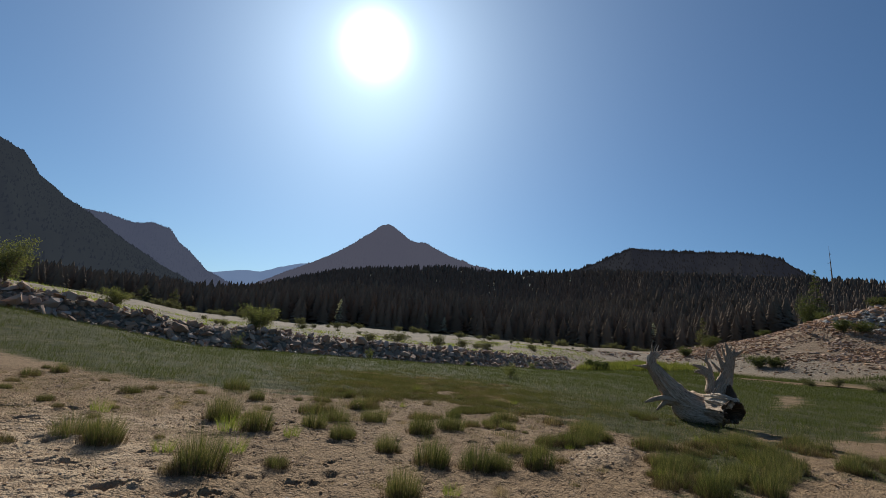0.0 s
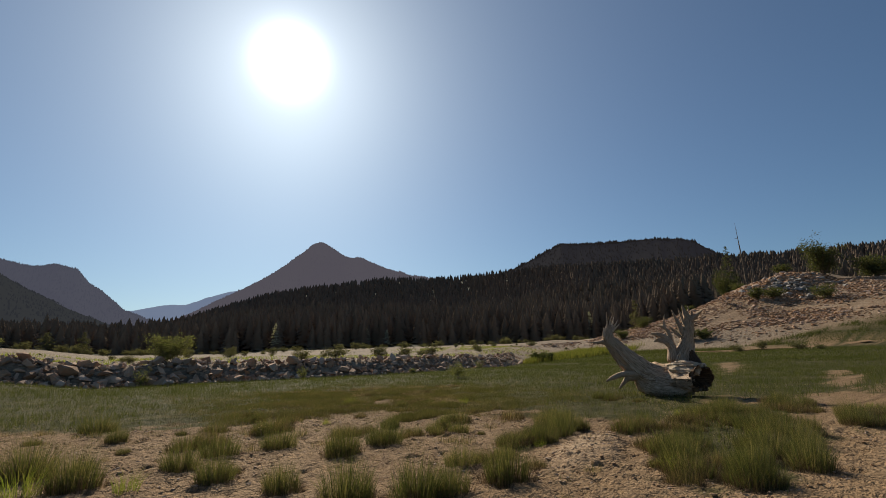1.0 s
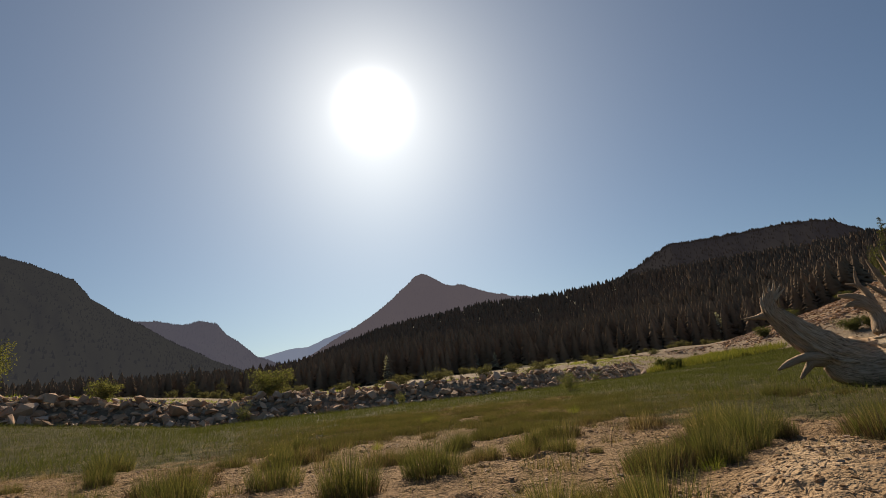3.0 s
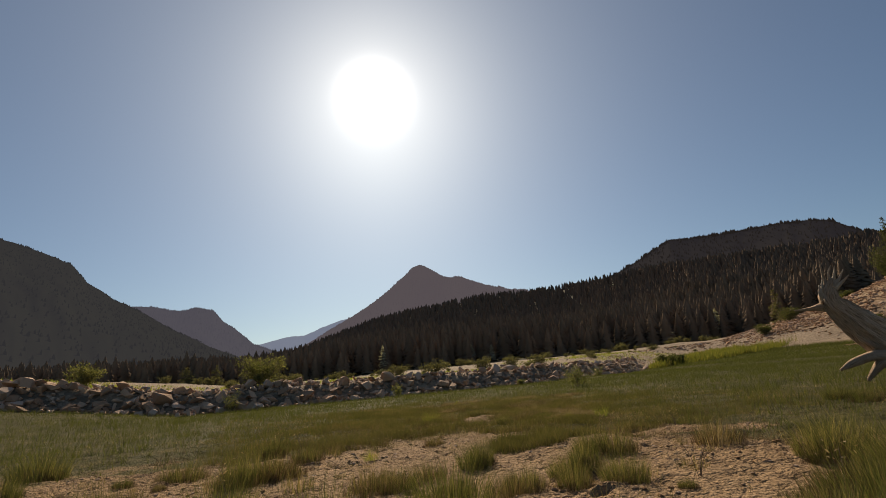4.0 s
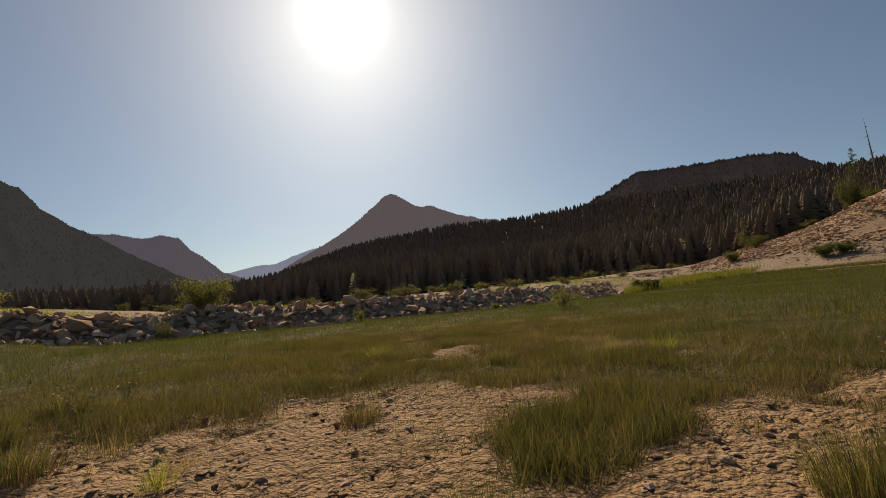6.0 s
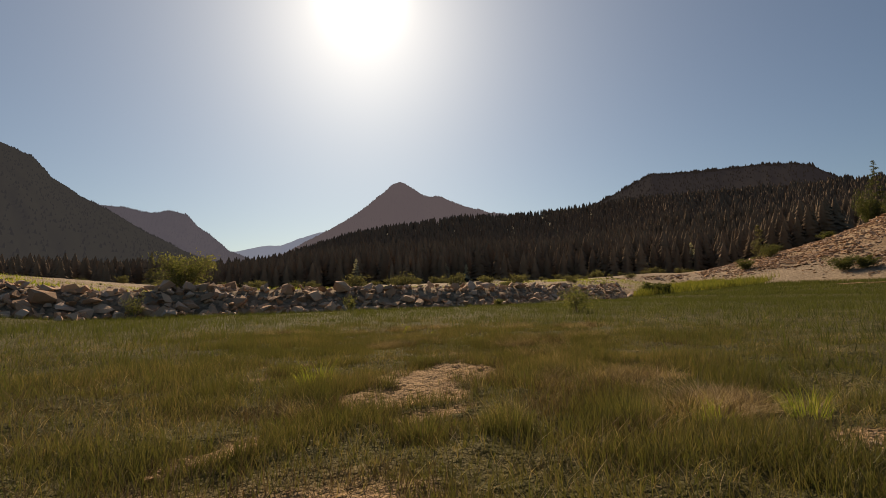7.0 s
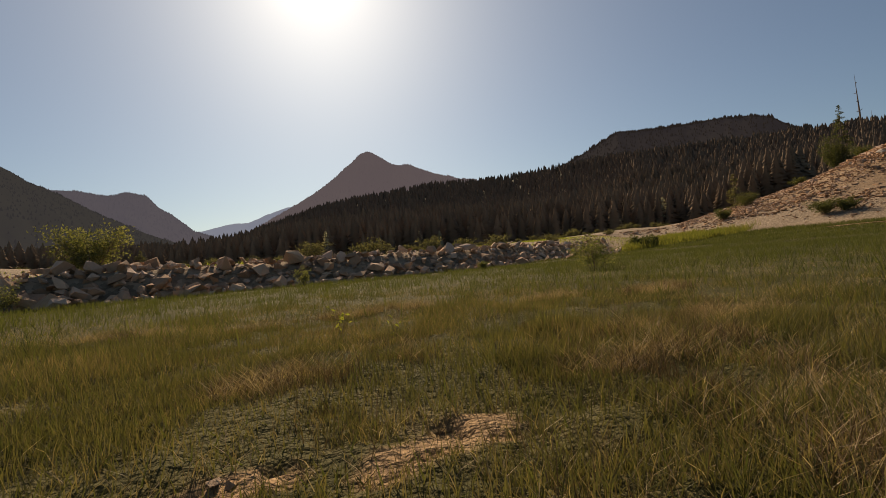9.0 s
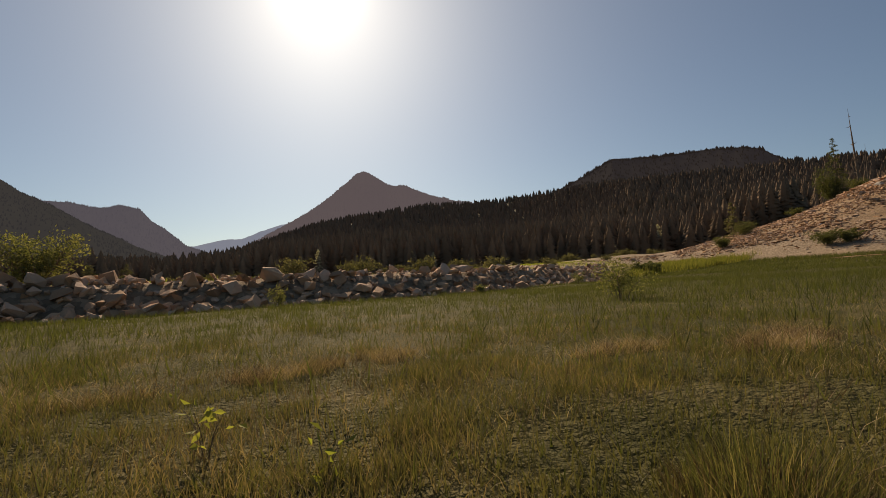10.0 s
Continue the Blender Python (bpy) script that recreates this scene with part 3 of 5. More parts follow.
def fir(tiers, arms, seed):
    """A conifer of height 1 and radius 1: a stem and drooping, ragged tiers."""
    r = np.random.default_rng(seed)
    verts, faces = [], []
    for i in range(tiers):
        u = i / tiers
        z0, z1 = 0.06 + 0.9 * u ** 0.9, min(1.0, 0.06 + 0.9 * ((i + 1.9) / tiers) ** 0.9)
        rad = (1 - u) ** 0.85 + 0.05
        c = len(verts)
        th0 = r.random() * 6.28
        for k in range(arms):
            long = k % 2 == 0
            q = rad * (r.uniform(0.85, 1.08) if long else r.uniform(0.64, 0.80))
            th = th0 + 6.283 * k / arms + r.uniform(-0.1, 0.1)
            verts.append((q * math.cos(th), q * math.sin(th), z0 - (0.03 if long else -0.015) + r.uniform(-0.012, 0.012)))
        for k in range(arms):
            a, b = verts[c + k], verts[c + (k + 1) % arms]
            mid = math.atan2(a[1] + b[1], a[0] + b[0])
            verts.append((0.02 * math.cos(mid), 0.02 * math.sin(mid), z1))
            faces.append((c + arms + k, c + k, c + (k + 1) % arms))
    c = len(verts)
    for k in range(4):
        verts.append((0.09 * math.cos(k * 1.571), 0.09 * math.sin(k * 1.571), -0.03))
    verts.append((0, 0, 0.9))
    faces += [(c + k, c + (k + 1) % 4, c + 4) for k in range(4)]
    return np.array(verts, float), np.array(faces)


FIR_LOW = tuple(np.array(q)[:k] for q, k in zip(fir(2, 5, 1), (20, 10)))
FIRS = [fir(11, 9, s) for s in (2, 3, 4, 5)]
FIRS_FAR = [fir(4, 7, s) for s in (6, 7, 8, 9, 10)]

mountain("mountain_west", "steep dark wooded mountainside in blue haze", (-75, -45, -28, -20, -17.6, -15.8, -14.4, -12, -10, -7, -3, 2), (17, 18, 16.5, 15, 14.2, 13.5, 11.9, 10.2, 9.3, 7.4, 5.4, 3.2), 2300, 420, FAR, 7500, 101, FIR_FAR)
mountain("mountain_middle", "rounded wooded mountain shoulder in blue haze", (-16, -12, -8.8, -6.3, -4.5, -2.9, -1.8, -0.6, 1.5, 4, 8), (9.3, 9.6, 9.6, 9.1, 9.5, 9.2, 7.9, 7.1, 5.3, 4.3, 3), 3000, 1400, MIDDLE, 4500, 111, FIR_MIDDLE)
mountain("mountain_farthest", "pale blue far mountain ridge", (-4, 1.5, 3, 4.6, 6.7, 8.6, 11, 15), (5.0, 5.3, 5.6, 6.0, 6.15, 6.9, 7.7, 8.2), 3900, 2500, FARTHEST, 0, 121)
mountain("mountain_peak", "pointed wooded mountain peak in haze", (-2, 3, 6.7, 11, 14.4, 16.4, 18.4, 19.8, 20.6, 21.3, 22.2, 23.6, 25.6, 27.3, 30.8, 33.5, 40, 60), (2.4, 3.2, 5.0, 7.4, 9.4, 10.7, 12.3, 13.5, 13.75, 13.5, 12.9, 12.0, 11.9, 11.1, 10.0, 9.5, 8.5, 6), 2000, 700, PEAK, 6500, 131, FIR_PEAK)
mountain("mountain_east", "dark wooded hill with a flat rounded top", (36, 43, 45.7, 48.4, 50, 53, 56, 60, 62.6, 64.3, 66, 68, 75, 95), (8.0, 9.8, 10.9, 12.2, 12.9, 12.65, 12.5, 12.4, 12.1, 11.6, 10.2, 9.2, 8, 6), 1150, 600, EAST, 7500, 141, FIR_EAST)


def woods():
    """The conifers that cover the valley floor and the slope behind the gravel."""
    chunks = []
    for t, n, r0, r1, low, high in [(q, 950, 188, 420, 12, 18) for q in FIRS] + [(q, 2900, 400, 0, 7.5, 11.5) for q in FIRS_FAR]:
        az = rng.uniform(-32, 92, n)
        R = np.minimum(wood_range(az) + 30, r1) if r1 else wood_range(az) + 30
        r = np.sqrt(rng.uniform(r0**2, np.maximum(R, r0 + 1) ** 2))
        keep = (R > r0 + 5) & ((az < 66) | (r > 300))
        az, r = az[keep], r[keep]
        n = len(az)
        x, y = HUB[0] + r * np.sin(np.radians(az)), HUB[1] + r * np.cos(np.radians(az))
        h = rng.uniform(low, high, n) * np.where(rng.random(n) < 0.05, 1.15, 1.0) * (0.72 + 0.28 * sstep(185, 215, r))
        h = h * (0.68 + 0.32 * sstep(-2, 12, az))
        w = h * rng.uniform(0.24, 0.36, n)
        chunks.append((*t, np.stack([x, y, land(x, y) - 0.5], -1), np.stack([w, w, h], -1), rng.random(n) * 6.28, r < 420))
    for name, mat, label, pick in (("conifer_forest", FIR, "dense dark conifer forest on a valley floor", 1), ("hill_forest", FIR_HILL, "dense dark conifer forest covering a far hillside", 0)):
        shapes, rounds, tones = [], [], []
        for t, f, p, q, a, k in chunks:
            k = k if pick else ~k
            if not k.any():
                continue
            flat = np.hypot(t[:, 0], t[:, 1])[:, None]
            out = np.concatenate([t[:, :2] / np.maximum(flat, 0.001), np.full((len(t), 1), 0.08)], 1)
            shapes.append(scattered(t, f, p[k], q[k], a[k]))
            rounds.append(scattered(out / np.linalg.norm(out, axis=1)[:, None], f, p[k] * 0, q[k] * 0 + 1, a[k])[0])
            tones.append(np.repeat(rng.random(int(k.sum())), len(t)))
        v, f = merged(shapes)
        me = mesh_of(name, v, f, mat, True)
        me.attributes.new("crown", "FLOAT_VECTOR", "POINT").data.foreach_set("vector", np.concatenate(rounds).astype(np.float32).ravel())
        me.attributes.new("tree", "FLOAT", "POINT").data.foreach_set("value", np.concatenate(tones).astype(np.float32))
        tagged(new(name, me), label, "forest", kind="stuff")


woods()


# ---- stones ----
def stone(seed, n=11):
    """An angular broken stone about 1 across, as triangles."""
    r = np.random.default_rng(seed)
    bm = bmesh.new()
    for p in r.normal(size=(n, 3)):
        p = p / np.linalg.norm(p) * r.uniform(0.42, 0.58) * np.array([1.15, 0.9, 0.72])
        bm.verts.new(p)
    out = bmesh.ops.convex_hull(bm, input=bm.verts)
    bmesh.ops.delete(bm, geom=[g for g in out["geom_interior"] if isinstance(g, bmesh.types.BMVert)], context="VERTS")
    bmesh.ops.triangulate(bm, faces=bm.faces)
    bm.verts.index_update()
    v, f = np.array([tuple(q.co) for q in bm.verts]), np.array([[q.index for q in g.verts] for g in bm.faces])
    bm.free()
    return v, f


STONES = [stone(s, 9 + s % 4) for s in range(200, 212)]


def riprap():
    bank = empty("riprap_bank", pose(10, 35, 0), "long bank of loose angular grey-brown boulders beside a meadow", "stone bank")
    meshes = [mesh_of("boulder", v, f, STONE) for v, f in STONES]
    spots = []
    r = np.random.default_rng(31)
    for x in np.arange(-24, 62, 0.30):
        for u in np.arange(-0.6, 2.7, 0.35):
            px, d = x + r.uniform(-0.25, 0.25), u + r.uniform(-0.25, 0.25)
            s = (0.18 + 0.46 * r.random() ** 2.2) * (1.4 if r.random() < 0.10 else 1) * (0.75 if u > 2 else 1) * (1 - 0.45 * float(sstep(38, 50, px))) * (1 + 0.3 * (1 - float(sstep(4, 20, px))))
            if px > 44 and r.random() < 0.35 + 0.03 * (px - 44):
                continue
            if (u < -0.2 and r.random() < 0.55) or (u > 1.9 and r.random() < 0.5):
                continue
            spots.append((px, bank_y(px) + d * (1 + 2.2 * float(sstep(44, 54, px))), s))
    spots.sort(key=lambda p: math.hypot(p[0] - 9, p[1] - 30))
    rest = []
    for k, (px, py, s) in enumerate(spots):
        z = float(ground_z(px, py)) + s * r.uniform(0.0, 0.42)
        q = Euler((r.uniform(-0.8, 0.8), r.uniform(-0.8, 0.8), r.uniform(0, 6.28)))
        sc = Vector((s * r.uniform(0.85, 1.35), s * r.uniform(0.8, 1.15), s * r.uniform(0.65, 1.1)))
        m = Matrix.LocRotScale((px, py, z), q, sc)
        if k < 300:
            ob = new("boulder", meshes[k % 12])
            ob.parent = bank
            ob.matrix_basis = bank.matrix_world.inverted() @ m
        else:
            v, f = STONES[k % 12]
            rest.append((np.array([tuple(m @ Vector(p)) for p in v]) - [10, 35, 0], f))
    v, f = merged(rest)
    tagged(child("riprap_fill", mesh_of("riprap_fill", v, f, STONE), bank), kind="stuff")
    upright = tagged(new("standing_boulder", meshes[3]), "upright dark boulder standing on the stone bank", "boulder")
    upright.matrix_world = Matrix.LocRotScale((-0.1, 35.0, float(ground_z(-0.1, 35.0)) + 0.45), Euler((1.45, 0.25, 0.4)), (1.1, 0.8, 0.9))


riprap()


# ---- grass ----
def blades(name, x, y, h, w, lean, mat, label, category, bend=0.5, segs=2, z=None):
    """Grass blades as thin tapered strips: places, heights, widths and how far each tip leans."""
    n = len(x)
    z = ground_z(x, y) - 0.01 if z is None else z
    th, fa = rng.random(n) * 6.283, rng.random(n) * 6.283
    dx, dy = np.cos(th) * lean, np.sin(th) * lean
    ax, ay = np.cos(fa) * w / 2, np.sin(fa) * w / 2
    rise = np.sqrt(np.maximum(h**2 - lean**2, (0.15 * h) ** 2))
    rows = []
    for k in range(segs + 1):
        u = k / segs
        cx, cy, cz = x + dx * u ** (1 + bend), y + dy * u ** (1 + bend), z + rise * u
        if k < segs:
            q = 1 - 0.45 * u
            rows += [np.stack([cx - ax * q, cy - ay * q, cz], -1), np.stack([cx + ax * q, cy + ay * q, cz], -1)]
        else:
            rows.append(np.stack([cx, cy, cz], -1))
    v = np.stack(rows, 1)
    k = v.shape[1]
    tri = []
    for s in range(segs - 1):
        a = 2 * s
        tri += [(a, a + 1, a + 3), (a, a + 3, a + 2)]
    tri.append((k - 3, k - 2, k - 1))
    f = np.array(tri)[None] + (np.arange(n) * k)[:, None, None]
    return mesh_of(name, v.reshape(-1, 3), f.reshape(-1, 3), mat)


PX, PY = np.array([p[1][0] for p in PATH]), np.array([p[1][1] for p in PATH])


def to_path(x, y):
    d = np.full(len(x), 1e9)
    for u in np.linspace(0, len(PX) - 1, 60):
        i = min(int(u), len(PX) - 2)
        d = np.minimum(d, np.hypot(x - (PX[i] + (PX[i + 1] - PX[i]) * (u - i)), y - (PY[i] + (PY[i + 1] - PY[i]) * (u - i))))
    return d


def sown(n, x0, x1, y0, y1, keep):
    x, y = rng.uniform(x0, x1, n), rng.uniform(y0, y1, n)
    k = rng.random(n) < keep(x, y)
    return x[k], y[k]


def clumpy(x, y):
    return 0.22 + 0.78 * sstep(0.36, 0.66, 0.6 * vnoise(x / 0.33, y / 0.33, 91) + 0.4 * vnoise(x / 1.4, y / 1.4, 92))


def meadow():
    # near the walk: fine blades
    for x0, x1, y0, y1, n, a, fade, segs in ((-12, 34, 2, 42, 850000, 3.0, 4.5, 1), (3, 15, 9.5, 23, 1450000, 1.2, 2.0, 2)):
        x, y = sown(n, x0, x1, y0, y1, lambda x, y: grassy(x, y) * clumpy(x, y) * (1 - 0.6 * dry(x, y)) * np.exp(-np.maximum(0, to_path(x, y) - a) / fade))
        n = len(x)
        hh = (0.04 + 0.13 * vnoise(x / 0.7, y / 0.7, 93) * (0.4 + 0.9 * vnoise(x / 3.1, y / 3.1, 97))) * rng.uniform(0.6, 1.4, n)
        ob = new("meadow_grass", blades("meadow_grass", x, y, hh, rng.uniform(0.0025, 0.0045, n) * (2 if segs == 1 else 1), hh * rng.uniform(0.1, 0.85, n), GRASS if segs == 2 else GRASS_FAR, "", "", segs=segs))
        tagged(ob, "dense olive green meadow grass with dry tips", "grass", kind="stuff")
    # further off: broader blades
    x, y = sown(560000, -26, 50, 4, 48, lambda x, y: grassy(x, y) * clumpy(x, y) * (1 - np.exp(-np.maximum(0, to_path(x, y) - 2.0) / 5.0)))
    n = len(x)
    hh = (0.11 + 0.14 * vnoise(x / 1.5, y / 1.5, 94)) * rng.uniform(0.7, 1.25, n)
    ob = new("meadow_grass", blades("meadow_grass", x, y, hh, rng.uniform(0.008, 0.017, n), hh * rng.uniform(0.1, 0.6, n), GRASS_FAR, "", "", segs=1))
    tagged(ob, "olive green meadow grass spreading to the stone bank", "grass", kind="stuff")
    x, y = sown(150000, 45, 106, -12, 66, lambda x, y: grassy(x, y))
    n = len(x)
    hh = rng.uniform(0.08, 0.22, n)
    ob = new("meadow_grass", blades("meadow_grass", x, y, hh, rng.uniform(0.04, 0.08, n), hh * 0.3, GRASS_FAR, "", "", segs=1))
    tagged(ob, "green grass on a gentle rise below gravel", "grass", kind="stuff")
    # matted straw between the blades
    x, y = sown(260000, -3, 22, 3, 26, lambda x, y: np.clip(np.clip(grassy(x, y) * 1.3, 0, 1) * sstep(0.44, 0.66, 0.65 * vnoise(x / 0.8, y / 0.8, 95) + 0.35 * vnoise(x / 0.2, y / 0.2, 96)), 0, 1) * np.exp(-np.maximum(0, to_path(x, y) - 3.0) / 5.0))
    n = len(x)
    hh = rng.uniform(0.05, 0.15, n)
    ob = new("dry_straw", blades("dry_straw", x, y, hh, rng.uniform(0.002, 0.004, n), hh * rng.uniform(0.6, 0.97, n), STRAW, "", "", bend=0.9))
    tagged(ob, "matted pale dry straw among the grass", "straw", kind="stuff")
    # dry mats and brown thatch
    for name, mat, n_, seed_, label, low, high, a0, a1 in (("dry_straw", STRAW, 430000, 98, "thick mats of bleached dry straw in the meadow", 0.06, 0.2, 0.6, 0.97), ("dry_thatch", THATCH, 300000, 99, "brown thatch of old grass in the meadow", 0.05, 0.16, 0.2, 0.8)):
        x, y = sown(n_, 6, 14.5, 11, 21, lambda x, y: dry(x, y) * sstep(0.3, 0.6, vnoise(x / 0.25, y / 0.25, seed_)))
        n = len(x)
        hh = rng.uniform(low, high, n)
        ob = new(name, blades(name, x, y, hh, rng.uniform(0.002, 0.004, n), hh * rng.uniform(a0, a1, n), mat, "", "", bend=0.7))
        tagged(ob, label, "straw", kind="stuff")
    # brown thatch round the bare spots and in the meadow's hollows
    x, y = sown(480000, 2.5, 13.5, 8, 20, lambda x, y: np.clip(4 * grassy(x, y) * (1 - grassy(x, y)) + 0.5 * grassy(x, y) * sstep(0.62, 0.75, vnoise(x / 0.45, y / 0.3, 251)), 0, 1) * 0.45 * np.exp(-np.maximum(0, to_path(x, y) - 2.5) / 2.0))
    n = len(x)
    hh = rng.uniform(0.05, 0.17, n)
    ob = new("dry_thatch", blades("dry_thatch", x, y, hh, rng.uniform(0.002, 0.004, n), hh * rng.uniform(0.15, 0.85, n), THATCH, "", "", bend=0.7, segs=1))
    tagged(ob, "brown withered grass round bare mud", "straw", kind="stuff")
    # thin upright stubble on the mud
    x, y = sown(420000, -3, 11, 4, 17, lambda x, y: (1 - grassy(x, y)) * (0.03 + 0.5 * sstep(0.56, 0.8, vnoise(x / 0.3, y / 0.3, 221) * 0.6 + 0.4 * vnoise(x / 1.2, y / 1.2, 222))) * (0.25 + 0.75 * sstep(6, 9, y)))
    n = len(x)
    hh = rng.uniform(0.02, 0.10, n) * (0.5 + rng.random(n))
    ob = new("sparse_stubble", blades("sparse_stubble", x, y, hh, rng.uniform(0.002, 0.004, n), hh * rng.uniform(0.05, 0.6, n), RUSH, "", "", segs=1))
    tagged(ob, "thin olive stubble growing on bare mud", "grass", kind="stuff")
    # fresh weeds below the gravel rise
    x, y = sown(150000, 43, 85, 40, 68, lambda x, y: sstep(0, 1.5, y - 43 - 0.235 * (x - 45) + 2 * fbm(x / 4, y / 4, 241)) * (1 - sstep(-1.5, 0.5, y - bank_y(x) - 1.0 * sstep(44, 52, x))) * (1 - sstep(76, 84, x)) * (0.25 + 0.75 * sstep(0.35, 0.6, vnoise(x / 2.2, y / 2.2, 242))))
    n = len(x)
    hh = rng.uniform(0.3, 0.95, n) * (0.5 + vnoise(x / 1.5, y / 1.5, 243))
    ob = new("tall_weeds", blades("tall_weeds", x, y, hh, rng.uniform(0.05, 0.09, n), hh * 0.35, WEED, "", "", segs=1))
    tagged(ob, "strip of bright green tall weeds below gravel", "weeds", kind="stuff")
    x, y = sown(100000, 60, 108, 6, 48, lambda x, y: sstep(66, 71, rise_edge(x, y)) * (1 - sstep(74, 79, rise_edge(x, y))) * sstep(0.4, 0.62, vnoise(x / 2.5, y / 2.5, 245)))
    n = len(x)
    hh = rng.uniform(0.2, 0.6, n)
    ob = new("tall_weeds", blades("tall_weeds", x, y, hh, rng.uniform(0.05, 0.09, n), hh * 0.35, GRASS_FAR, "", "", segs=1))
    tagged(ob, "olive weeds along the foot of a gravel rise", "weeds", kind="stuff")


meadow()


# ---- the stump ----
def limb(ctrl, n=26, sides=16, rough=0.14, ridges=0.30, seed=0, ends=(0, 1)):
    rows = spline(ctrl, n)
    return tube(rows[:, :3], rows[:, 3], sides, rough, ridges, seed, ends)


def stump():
    s = empty("tree_stump", pose(14.3, 8.9, float(land(14.3, 8.9)) - 0.04), "weathered brown tree stump lying with its splintered roots in the air", "tree stump")

    def add(name, ctrl, label="", mat=WOOD, on=None, **kw):
        v, f = limb(ctrl, **kw)
        if name == "trunk":
            n = np.array([-0.69, 0.20, 0.70])
            over = (v - [-0.10, -0.6, 0.55]) @ n - 0.20 - 0.06 * (vnoise(v[:, 1] * 3, v[:, 0] * 14, 9) - 0.5)
            v = v - (np.maximum(over, 0) * (1 - sstep(-0.1, 0.25, v[:, 1])))[:, None] * n
        me = mesh_of(name, v, f, mat, True)
        sides = kw.get("sides", 16)
        k = np.arange(len(v))
        th = 2 * math.pi * (k % sides) / sides
        g = np.stack([np.cos(th) * 1.6 + kw.get("seed", 0), np.sin(th) * 1.6, (k // sides) * 0.035], -1)
        me.attributes.new("grain", "FLOAT_VECTOR", "POINT").data.foreach_set("vector", g.astype(np.float32).ravel())
        return child(name, me, on or s, label)

    trunk = add("trunk", [(-0.28, -1.09, 0.55, 0.31), (-0.16, -0.81, 0.55, 0.34), (-0.04, -0.4, 0.55, 0.36), (-0.05, 0.06, 0.54, 0.36), (-0.19, 0.47, 0.62, 0.34), (-0.39, 0.74, 0.86, 0.29), (-0.6, 0.93, 1.16, 0.235), (-0.74, 1.09, 1.45, 0.19), (-0.84, 1.17, 1.63, 0.16), (-0.83, 1.16, 1.85, 0.12), (-0.79, 1.09, 2.05, 0.04)],
        "split tan log with a broken end", n=72, sides=56, rough=0.14, ridges=0.38, seed=1, ends=(1,))
    # bulk added under the log, same wood, closing the gap to the ground
    add("root_mass", [(-0.20, -0.80, 0.34, 0.16), (-0.14, -0.45, 0.30, 0.27), (-0.14, 0.0, 0.28, 0.31), (-0.26, 0.42, 0.34, 0.28), (-0.44, 0.68, 0.50, 0.12)], "underside of the log reaching down to the ground", WOOD, n=30, sides=24, rough=0.25, ridges=0.4, seed=6)
    add("hollow", [(-0.29, -1.11, 0.55, 0.31), (-0.27, -1.08, 0.56, 0.25), (-0.22, -0.92, 0.56, 0.2), (-0.13, -0.66, 0.55, 0.1)], "dark rotten hollow in the log's end", ROT, trunk, n=14, sides=32, rough=0.15, ridges=0.4, seed=3, ends=(1,))
    add("bark_slab", [(0.54, -0.49, 1.23, 0.08), (0.47, -0.58, 1.07, 0.12), (0.29, -0.77, 0.91, 0.11), (0.02, -1.01, 0.77, 0.07)], "dark rotten bark", ROT, n=18, sides=14, rough=0.2, ridges=0.5, seed=4)
    upright = add("upright_root", [(0.28, -0.22, 0.83, 0.27), (0.49, -0.28, 1.19, 0.21), (0.61, -0.35, 1.48, 0.165), (0.66, -0.41, 1.73, 0.135), (0.68, -0.44, 1.98, 0.11), (0.68, -0.44, 2.18, 0.085), (0.65, -0.39, 2.37, 0.05), (0.63, -0.35, 2.56, 0.01)],
        n=44, sides=36, rough=0.16, ridges=0.55, seed=2)
    add("upright_root", [(0.52, -0.35, 0.95, 0.17), (0.75, -0.40, 1.46, 0.1), (0.77, -0.44, 1.78, 0.08), (0.79, -0.48, 2.11, 0.07), (0.81, -0.51, 2.34, 0.02)], n=30, sides=18, rough=0.16, ridges=0.5, seed=5)
